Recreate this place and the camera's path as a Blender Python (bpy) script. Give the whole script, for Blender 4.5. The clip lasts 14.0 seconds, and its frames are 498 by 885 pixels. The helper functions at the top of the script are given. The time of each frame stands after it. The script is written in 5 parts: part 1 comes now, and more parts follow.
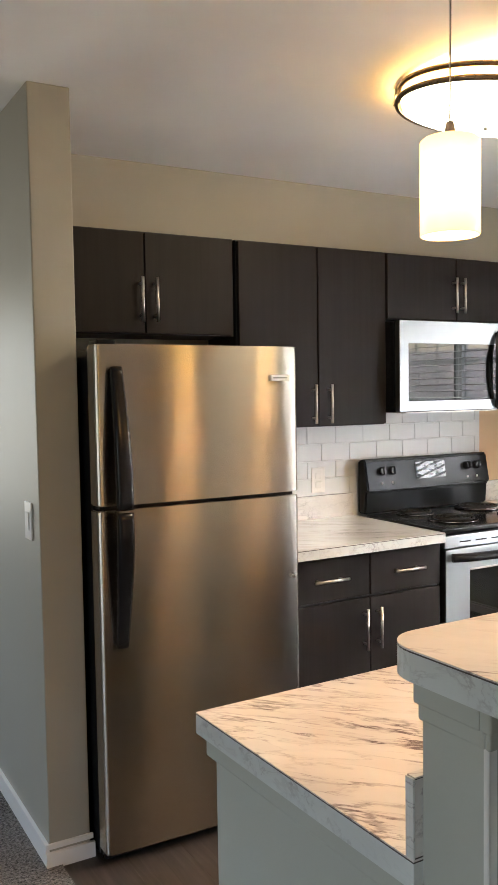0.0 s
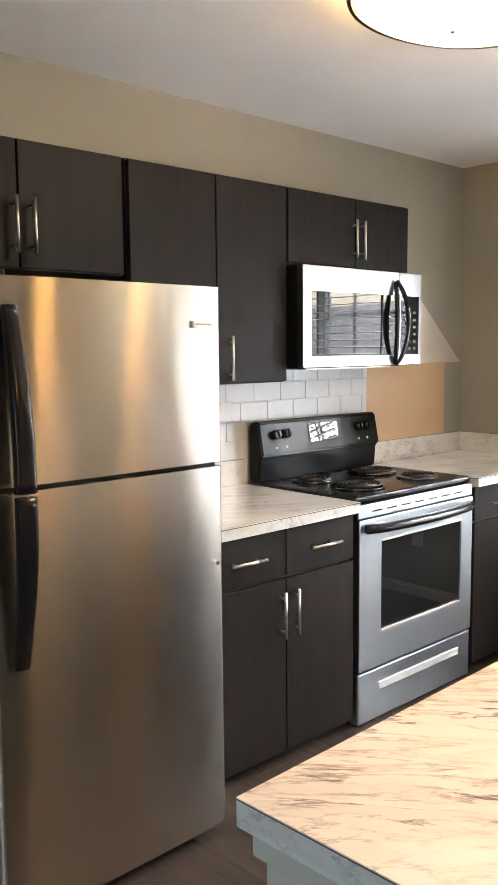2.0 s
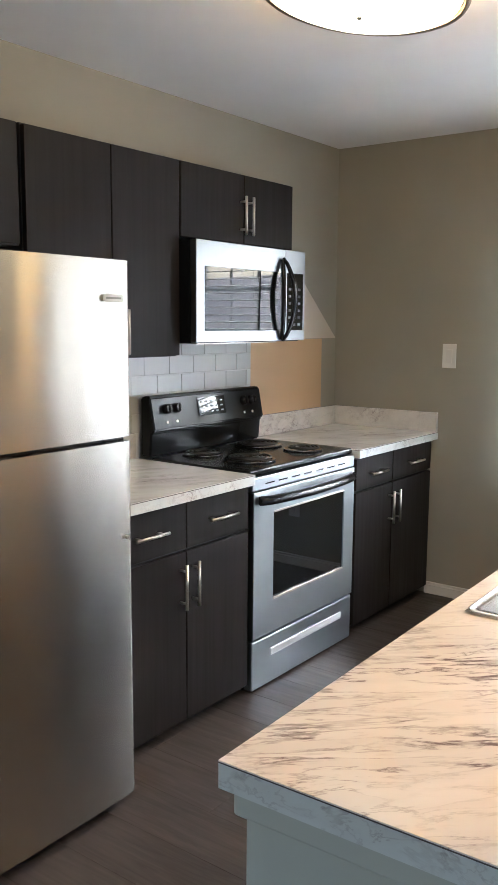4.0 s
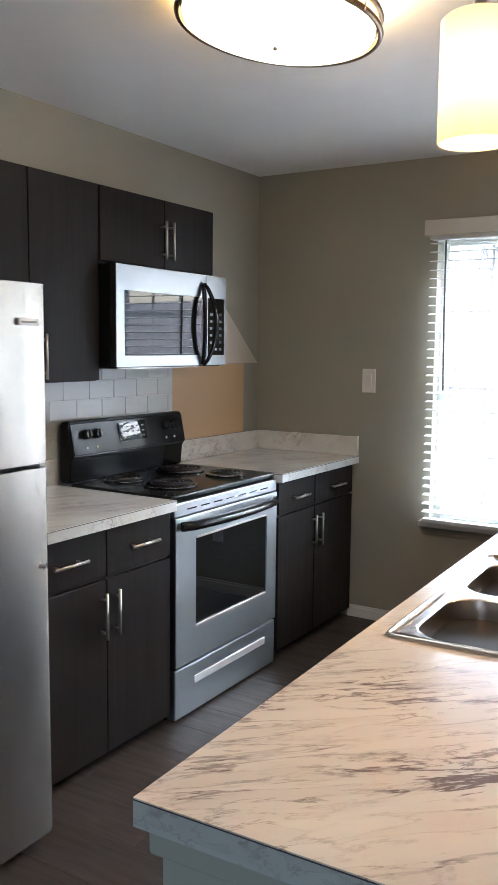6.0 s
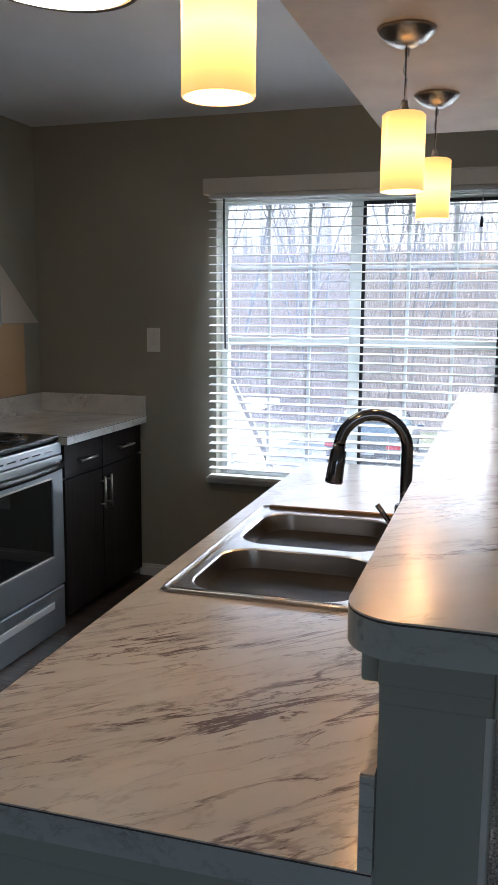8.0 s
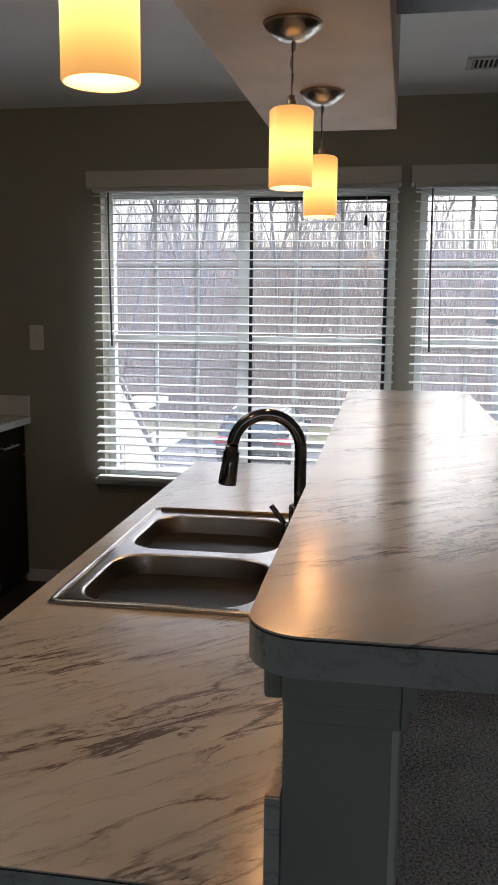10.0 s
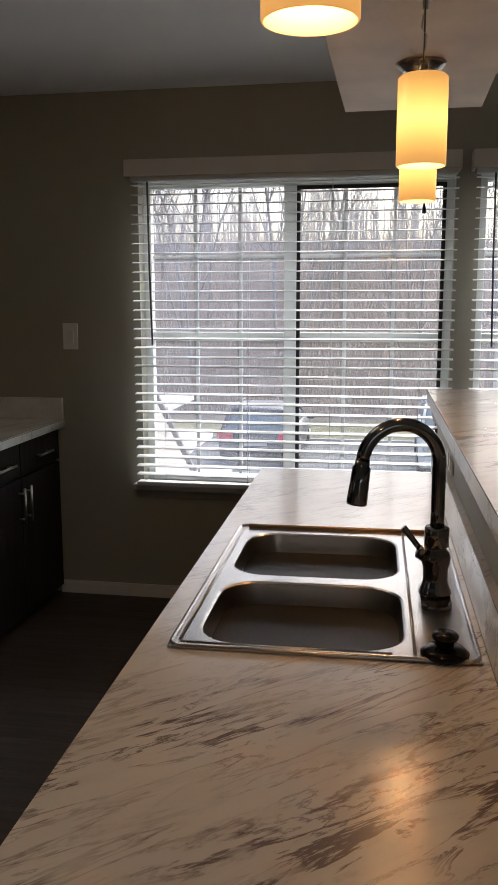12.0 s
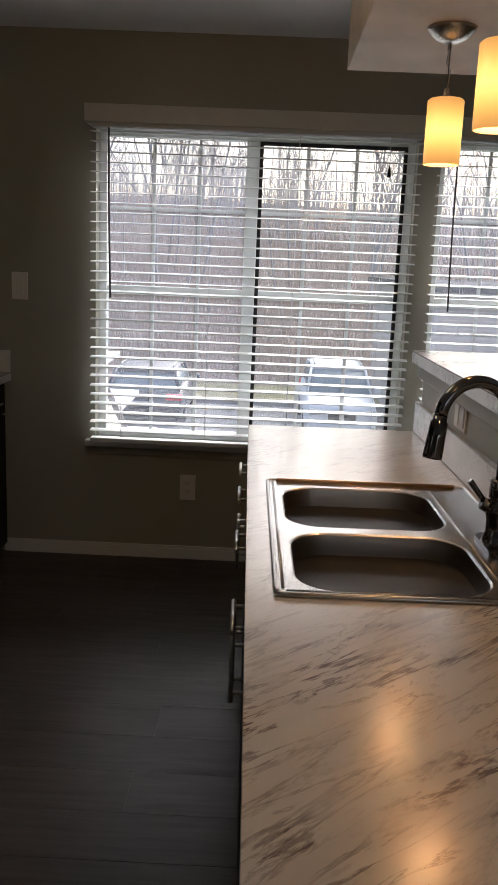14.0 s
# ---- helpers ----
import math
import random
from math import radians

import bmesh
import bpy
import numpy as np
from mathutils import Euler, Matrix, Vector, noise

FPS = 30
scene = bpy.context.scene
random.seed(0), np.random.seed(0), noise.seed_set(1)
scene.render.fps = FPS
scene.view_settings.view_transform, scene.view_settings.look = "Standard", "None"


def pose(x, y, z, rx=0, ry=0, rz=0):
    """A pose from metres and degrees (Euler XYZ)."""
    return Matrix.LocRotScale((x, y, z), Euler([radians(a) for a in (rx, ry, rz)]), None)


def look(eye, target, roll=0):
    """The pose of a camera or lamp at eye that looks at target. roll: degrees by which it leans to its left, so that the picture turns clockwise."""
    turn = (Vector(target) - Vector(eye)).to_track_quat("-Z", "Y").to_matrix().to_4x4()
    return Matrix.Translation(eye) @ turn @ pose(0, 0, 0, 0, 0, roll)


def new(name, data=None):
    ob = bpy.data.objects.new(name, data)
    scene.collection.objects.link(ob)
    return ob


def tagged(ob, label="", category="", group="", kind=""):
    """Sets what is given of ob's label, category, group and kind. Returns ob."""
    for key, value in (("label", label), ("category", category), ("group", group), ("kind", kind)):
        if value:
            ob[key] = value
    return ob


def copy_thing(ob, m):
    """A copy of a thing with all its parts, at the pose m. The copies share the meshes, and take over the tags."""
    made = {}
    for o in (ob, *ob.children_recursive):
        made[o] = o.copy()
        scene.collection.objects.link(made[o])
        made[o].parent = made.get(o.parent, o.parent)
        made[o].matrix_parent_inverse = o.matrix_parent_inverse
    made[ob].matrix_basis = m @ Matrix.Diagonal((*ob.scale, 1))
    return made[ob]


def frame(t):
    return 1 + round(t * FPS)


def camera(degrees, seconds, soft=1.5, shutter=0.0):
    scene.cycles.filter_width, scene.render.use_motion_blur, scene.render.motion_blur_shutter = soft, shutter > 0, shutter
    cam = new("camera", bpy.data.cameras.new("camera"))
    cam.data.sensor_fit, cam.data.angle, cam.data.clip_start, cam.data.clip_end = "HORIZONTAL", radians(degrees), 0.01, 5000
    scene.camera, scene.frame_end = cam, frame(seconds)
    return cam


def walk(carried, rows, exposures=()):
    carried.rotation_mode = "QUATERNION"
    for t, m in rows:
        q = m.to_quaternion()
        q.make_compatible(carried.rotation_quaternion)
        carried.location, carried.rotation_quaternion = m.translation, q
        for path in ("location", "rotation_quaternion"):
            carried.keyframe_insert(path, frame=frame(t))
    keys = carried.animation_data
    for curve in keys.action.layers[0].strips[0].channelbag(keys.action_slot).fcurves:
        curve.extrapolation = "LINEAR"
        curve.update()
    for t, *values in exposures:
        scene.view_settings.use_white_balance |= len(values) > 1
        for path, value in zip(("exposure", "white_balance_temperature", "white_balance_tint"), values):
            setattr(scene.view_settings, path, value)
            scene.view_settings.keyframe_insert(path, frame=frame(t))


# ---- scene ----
cam = camera(32.8, 14.0)
PATH = [
    (0, (0.559, 0.977, 1.493), (1.561, 2.737, 1.372), -0.9),
    (0.5, (0.521, 1.157, 1.496), (1.686, 2.841, 1.318), -0.4),
    (1, (0.57, 1.365, 1.475), (1.748, 3.032, 1.231), 0.4),
    (1.5, (0.589, 1.488, 1.465), (1.79, 3.138, 1.22), 0.5),
    (2, (0.54, 1.593, 1.47), (1.941, 3.081, 1.245), -0.5),
    (2.5, (0.457, 1.654, 1.48), (1.995, 3.005, 1.287), -1.7),
    (3, (0.415, 1.701, 1.477), (2.007, 2.981, 1.246), -0.8),
    (3.5, (0.408, 1.695, 1.477), (2.027, 2.931, 1.192), 0.2),
    (6, (0.429, 1.689, 1.477), (2.17, 2.759, 1.248), 0.6),
    (6.5, (0.436, 1.678, 1.474), (2.25, 2.615, 1.235), 0.6),
    (7, (0.438, 1.665, 1.473), (2.301, 2.498, 1.223), 0.5),
    (7.5, (0.444, 1.656, 1.474), (2.342, 2.397, 1.197), 0.5),
    (8, (0.455, 1.64, 1.471), (2.389, 2.262, 1.152), 0.4),
    (8.5, (0.462, 1.626, 1.472), (2.425, 2.131, 1.13), 0.7),
    (11, (0.607, 1.773, 1.477), (2.608, 2.115, 1.155), 0.3),
    (11.5, (0.669, 1.868, 1.486), (2.664, 2.23, 1.143), -0.4),
    (12, (0.672, 1.947, 1.476), (2.671, 2.293, 1.137), -0.1),
    (12.5, (0.653, 2.081, 1.476), (2.666, 2.326, 1.132), -0.9),
    (13, (0.618, 2.19, 1.469), (2.634, 2.349, 1.1), -0.3),
    (13.5, (0.573, 2.269, 1.464), (2.59, 2.272, 1.066), 1.2),
    (14, (0.621, 2.336, 1.455), (2.633, 2.369, 1.029), 2.4),
]
EXPOSURES = [(0, 3.7, 6050, 9), (1.0, 3.78, 6000, 9), (2.0, 3.93, 5850, 8), (3.0, 3.75, 5600, 6), (3.5, 3.6, 5500, 6), (6.0, 3.05, 5250, 6), (7.0, 2.3, 5200, 6), (7.5, 2.0, 5200, 6), (8.5, 1.55, 5300, 8), (11.0, 0.95, 5950, 9), (14.0, 0.9, 6000, 10)]
walk(cam, [(t, look(eye, target, roll)) for t, eye, target, roll in PATH], EXPOSURES)

# ---- world, sun and large lights ----
world = bpy.data.worlds.new("sky")
scene.world = world
world.use_nodes = True
_wn = world.node_tree.nodes
_sky = _wn.new("ShaderNodeTexSky")
_sky.sky_type = 'NISHITA'
_sky.sun_disc = False
_sky.sun_elevation = radians(35)
_sky.sun_rotation = radians(108)
_sky.air_density, _sky.dust_density, _sky.ozone_density = 1.0, 6.0, 3.0
world.node_tree.links.new(_sky.outputs[0], _wn["Background"].inputs[0])
_wn["Background"].inputs[1].default_value = 0.15


def sun_lamp():
    d = bpy.data.lights.new("sun", 'SUN')
    d.energy, d.angle, d.color = 1.5, radians(25), (1.0, 0.97, 0.93)
    ob = new("sun", d)
    ob.matrix_world = look((60, -20, 45), (4, 1, 0))


def opening_lamp(name, eye, target, width, height):
    d = bpy.data.lights.new(name, 'AREA')
    d.shape, d.size, d.size_y = 'RECTANGLE', width, height
    d.energy, d.color = 2.4, (1.0, 0.925, 0.76)
    ob = new(name, d)
    ob.matrix_world = look(eye, target)


def bulb(name, p, watts, size=0.03, color=(1.0, 0.66, 0.34)):
    d = bpy.data.lights.new(name, 'POINT')
    d.energy, d.shadow_soft_size, d.color = watts, size, color
    ob = new(name, d)
    ob.location = p
    return ob


# ---- plan ----
FL = 0.060                              # floor, in drawing units
WX, WY, CZ = 4.412, 4.05, 2.372          # window wall, cabinet wall, ceiling
CT = 0.914                              # worktop height
BAR_TOP, BAR_BOT = 1.182, 1.144
PX0, PX1 = 1.180, 3.38                  # peninsula, along x
SOFFIT = 2.028
ROOM_X0, ROOM_Y0, HALL_Y1 = -3.0, -2.2, 6.2
WIN1, WIN2, WIN3 = (1.662, 3.045), (0.20, 1.563), (-0.9, 1.5)
WIN4 = (-0.9, 0.9)                       # hall end window, along x
WZ0, WZ1 = 0.622, 1.996

sun_lamp()
# fill light added in an unseen opening of the west wall
opening_lamp("balcony_light", (ROOM_X0 - 0.03, 0.3, 1.05), (4, 0.3, 1.05), 2.4, 1.9)
opening_lamp("hall_window_light", (0.0, HALL_Y1 + 0.03, 1.4), (0.0, 0, 1.4), 1.8, 1.2)


# ---- mesh helpers ----
def add_box(bm, x0, y0, z0, x1, y1, z1, bev=0.0, seg=2):
    vs = [bm.verts.new((x, y, z)) for x in (x0, x1) for y in (y0, y1) for z in (z0, z1)]
    faces = [bm.faces.new([vs[i] for i in f]) for f in ((0, 1, 3, 2), (4, 6, 7, 5), (0, 4, 5, 1), (2, 3, 7, 6), (0, 2, 6, 4), (1, 5, 7, 3))]
    if bev > 0:
        edges = list({e for f in faces for e in f.edges})
        bmesh.ops.bevel(bm, geom=edges, offset=bev, segments=seg, profile=0.5, affect='EDGES')
    return bm


def box(x0, y0, z0, x1, y1, z1, bev=0.0, seg=2):
    return add_box(bmesh.new(), x0, y0, z0, x1, y1, z1, bev, seg)


def sweep(bm, pts, radii, seg=12, flat=1.0):
    """A tube along points; radii one for each point."""
    pts = [Vector(p) for p in pts]
    if not hasattr(radii, "__len__"):
        radii = [radii] * len(pts)
    rings, side = [], None
    for i, p in enumerate(pts):
        d = (pts[min(i + 1, len(pts) - 1)] - pts[max(i - 1, 0)]).normalized()
        if side is None:
            side = d.orthogonal().normalized()
        side = (side - d * side.dot(d)).normalized()
        up = d.cross(side)
        rings.append([bm.verts.new(p + (side * math.cos(a) + up * math.sin(a) * flat) * radii[i]) for a in (2 * math.pi * k / seg for k in range(seg))])
    for a, b in zip(rings, rings[1:]):
        for k in range(seg):
            f = bm.faces.new((a[k], a[(k + 1) % seg], b[(k + 1) % seg], b[k]))
            f.smooth = True
    bm.faces.new(rings[0][::-1])
    bm.faces.new(rings[-1])
    return bm


def tube(pts, radii, seg=12, flat=1.0):
    return sweep(bmesh.new(), pts, radii, seg, flat)


def add_lathe(bm, cx, cy, profile, seg=32):
    """profile: (radius, z) pairs; a radius of 0 closes it."""
    rings = []
    for r, z in profile:
        if r <= 1e-6:
            rings.append([bm.verts.new((cx, cy, z))])
        else:
            rings.append([bm.verts.new((cx + r * math.cos(2 * math.pi * k / seg), cy + r * math.sin(2 * math.pi * k / seg), z)) for k in range(seg)])
    for a, b in zip(rings, rings[1:]):
        for k in range(seg):
            k2 = (k + 1) % seg
            vs = [a[k % len(a)], a[k2 % len(a)], b[k2 % len(b)], b[k % len(b)]]
            vs = [v for i, v in enumerate(vs) if v not in vs[:i]]
            if len(vs) > 2:
                bm.faces.new(vs).smooth = True
    return bm


def strap(pts, halfs, thick):
    """A band with a rounded section, wide along x; pts run in the upright plane across it."""
    bm = bmesh.new()
    pts = [Vector(p) for p in pts]
    rings = []
    for i, p in enumerate(pts):
        d = (pts[min(i + 1, len(pts) - 1)] - pts[max(i - 1, 0)]).normalized()
        nrm = d.cross(Vector((1, 0, 0))).normalized()
        ring = []
        for k in range(16):
            a = 2 * math.pi * k / 16
            c, w = math.cos(a), math.sin(a)
            ring.append(bm.verts.new(p + Vector((1, 0, 0)) * math.copysign(abs(c) ** 0.6, c) * halfs[i] + nrm * math.copysign(abs(w) ** 0.6, w) * thick[i]))
        rings.append(ring)
    for a, b in zip(rings, rings[1:]):
        for k in range(16):
            bm.faces.new((a[k], a[(k + 1) % 16], b[(k + 1) % 16], b[k])).smooth = True
    bm.faces.new(rings[0][::-1])
    bm.faces.new(rings[-1])
    bmesh.ops.recalc_face_normals(bm, faces=bm.faces)
    return bm


def lathe(cx, cy, profile, seg=32):
    return add_lathe(bmesh.new(), cx, cy, profile, seg)


def slab(outline, z0, z1, bev=0.0):
    """A plate of any outline (x, y), from z0 up to z1."""
    bm = bmesh.new()
    low = [bm.verts.new((x, y, z0)) for x, y in outline]
    high = [bm.verts.new((x, y, z1)) for x, y in outline]
    n = len(low)
    top = bm.faces.new(high)
    bm.faces.new(low[::-1])
    for k in range(n):
        bm.faces.new((low[k], low[(k + 1) % n], high[(k + 1) % n], high[k]))
    if bev:
        bmesh.ops.bevel(bm, geom=list(top.edges), offset=bev, segments=2, profile=0.5, affect='EDGES')
    bmesh.ops.recalc_face_normals(bm, faces=bm.faces)
    return bm


def rounded(x0, y0, x1, y1, r, n=6):
    """The outline of a rectangle; r: four corner radii, from (x0, y0) counter-clockwise."""
    if not hasattr(r, "__len__"):
        r = (r,) * 4
    out = []
    for (cx, cy, sx, sy, a0), q in zip(((x0, y0, 1, 1, 180), (x1, y0, -1, 1, 270), (x1, y1, -1, -1, 0), (x0, y1, 1, -1, 90)), r):
        if q <= 0:
            out.append((cx, cy))
            continue
        for k in range(n + 1):
            a = radians(a0 + 90 * k / n)
            out.append((cx + sx * q + q * math.cos(a), cy + sy * q + q * math.sin(a)))
    return out


def ring_frame(x0, z0, x1, z1, hx0, hz0, hx1, hz1, ya, yb):
    """An upright rectangular frame in one piece, with a rectangular hole."""
    bm = bmesh.new()
    loops = []
    for y in (ya, yb):
        for a, c, d, e in ((x0, z0, x1, z1), (hx0, hz0, hx1, hz1)):
            loops.append([bm.verts.new(p) for p in ((a, y, c), (d, y, c), (d, y, e), (a, y, e))])
    fo, fi, bo, bi = loops
    for k in range(4):
        j = (k + 1) % 4
        for quad in ((fo[k], fo[j], fi[j], fi[k]), (bo[k], bi[k], bi[j], bo[j]), (fo[k], bo[k], bo[j], fo[j]), (fi[k], fi[j], bi[j], bi[k])):
            bm.faces.new(quad)
    bmesh.ops.recalc_face_normals(bm, faces=bm.faces)
    bmesh.ops.bevel(bm, geom=list(bm.edges), offset=0.002, segments=2, profile=0.5, affect='EDGES')
    return bm


def origin(ob):
    o = Vector((0, 0, 0))
    while ob:
        o += ob.location
        ob = ob.parent
    return o


def part(name, bm, mat, parent, label=""):
    """One mesh object; the bmesh is in the room's coordinates."""
    me = bpy.data.meshes.new(name)
    bm.transform(Matrix.Translation(-origin(parent)))
    bm.normal_update()
    bm.to_mesh(me)
    bm.free()
    me.materials.append(mat)
    ob = new(name, me)
    ob.parent = parent
    return tagged(ob, label)


def thing(name, at, label, category, group=""):
    ob = new(name)
    ob.empty_display_size = 0.1
    ob.location = at
    return tagged(ob, label, category, group)


def solo(name, bm, mat, label, category, group=""):
    me = bpy.data.meshes.new(name)
    lo = Vector([min(v.co[k] for v in bm.verts) for k in range(3)])
    hi = Vector([max(v.co[k] for v in bm.verts) for k in range(3)])
    at = Vector(((lo.x + hi.x) / 2, (lo.y + hi.y) / 2, lo.z))
    bm.transform(Matrix.Translation(-at))
    bm.normal_update()
    bm.to_mesh(me)
    bm.free()
    me.materials.append(mat)
    ob = new(name, me)
    ob.location = at
    return tagged(ob, label, category, group)


def setting(name, bm, mat, label=""):
    me = bpy.data.meshes.new(name)
    bm.normal_update()
    bm.to_mesh(me)
    bm.free()
    me.materials.append(mat)
    return tagged(new(name, me), label, kind="structure")


# ---- materials ----
def shader(name, color, rough=0.5, metal=0.0, spec=0.5):
    m = bpy.data.materials.new(name)
    m.use_nodes = True
    b = m.node_tree.nodes["Principled BSDF"]
    b.inputs["Base Color"].default_value = (*color, 1)
    b.inputs["Roughness"].default_value = rough
    b.inputs["Metallic"].default_value = metal
    b.inputs["Specular IOR Level"].default_value = spec
    return m, m.node_tree.nodes, m.node_tree.links, b


def coords(ns, ls, scale=(1, 1, 1), rot=(0, 0, 0), src="Object"):
    tc, mp = ns.new("ShaderNodeTexCoord"), ns.new("ShaderNodeMapping")
    mp.inputs["Scale"].default_value = scale
    mp.inputs["Rotation"].default_value = [radians(a) for a in rot]
    ls.new(tc.outputs[src], mp.inputs[0])
    return mp.outputs[0]


def noise_tex(ns, ls, vec, scale, detail=4.0, rough=0.55, dist=0.0):
    n = ns.new("ShaderNodeTexNoise")
    n.inputs["Scale"].default_value, n.inputs["Detail"].default_value = scale, detail
    n.inputs["Roughness"].default_value, n.inputs["Distortion"].default_value = rough, dist
    ls.new(vec, n.inputs["Vector"])
    return n.outputs[0]


def ramp(ns, ls, fac, stops):
    r = ns.new("ShaderNodeValToRGB")
    e = r.color_ramp.elements
    while len(e) < len(stops):
        e.new(0.5)
    for el, (p, c) in zip(e, stops):
        el.position = p
        el.color = (*c, 1) if hasattr(c, "__len__") else (c, c, c, 1)
    ls.new(fac, r.inputs[0])
    return r.outputs[0]


def bump(ns, ls, b, height, strength, dist=0.01):
    n = ns.new("ShaderNodeBump")
    n.inputs["Strength"].default_value, n.inputs["Distance"].default_value = strength, dist
    ls.new(height, n.inputs["Height"])
    ls.new(n.outputs[0], b.inputs["Normal"])


def math_node(ns, ls, op, a, b=None):
    n = ns.new("ShaderNodeMath")
    n.operation = op
    for k, v in enumerate((a, b)):
        if v is None:
            continue
        if isinstance(v, (int, float)):
            n.inputs[k].default_value = v
        else:
            ls.new(v, n.inputs[k])
    return n.outputs[0]


def mixed(ns, ls, fac, a, b):
    n = ns.new("ShaderNodeMix")
    n.data_type = 'RGBA'
    for sock, v in ((n.inputs[0], fac), (n.inputs[6], a), (n.inputs[7], b)):
        if isinstance(v, (int, float)):
            sock.default_value = v
        elif isinstance(v, tuple):
            sock.default_value = (*v, 1)
        else:
            ls.new(v, sock)
    return n.outputs[2]


def paint(name, color, rough=0.55, relief=0.12, vary=0.04, patch=1.3):
    m, ns, ls, b = shader(name, color, rough)
    big = noise_tex(ns, ls, coords(ns, ls), patch, 4)
    ls.new(ramp(ns, ls, big, [(0.3, tuple(c * (1 - vary) for c in color)), (0.7, tuple(c * (1 + vary) for c in color))]), b.inputs["Base Color"])
    fine = noise_tex(ns, ls, coords(ns, ls), 170.0, 3)
    bump(ns, ls, b, fine, relief, 0.002)
    return m


def wood_front(name, dark, light, axis=2, rough=0.42):
    m, ns, ls, b = shader(name, dark, rough, 0, 0.14)
    sc = [28.0, 28.0, 28.0]
    sc[axis] = 0.9
    info = ns.new("ShaderNodeObjectInfo")
    add = ns.new("ShaderNodeVectorMath")
    ls.new(coords(ns, ls, tuple(sc)), add.inputs[0])
    sh = math_node(ns, ls, 'MULTIPLY', info.outputs["Random"], 40.0)
    ls.new(sh, add.inputs[1])
    grain = noise_tex(ns, ls, add.outputs[0], 1.6, 6, 0.65, 0.5)
    broad = noise_tex(ns, ls, coords(ns, ls, tuple(s * 0.18 for s in sc)), 1.0, 2)
    both = math_node(ns, ls, 'ADD', math_node(ns, ls, 'MULTIPLY', grain, 0.65), math_node(ns, ls, 'MULTIPLY', broad, 0.35))
    ls.new(ramp(ns, ls, both, [(0.34, dark), (0.66, light)]), b.inputs["Base Color"])
    ls.new(ramp(ns, ls, grain, [(0.3, rough + 0.08), (0.7, rough - 0.05)]), b.inputs["Roughness"])
    bump(ns, ls, b, grain, 0.08, 0.001)
    return m


# where the vein clusters lie across the peninsula worktop, and how dense they are
BANDS = [(0.05, 0.35), (0.19, 0.55), (0.27, 0.4), (0.355, 1.0), (0.46, 0.4), (0.56, 0.25), (0.655, 0.8), (0.73, 0.15), (1.0, 0.08)]


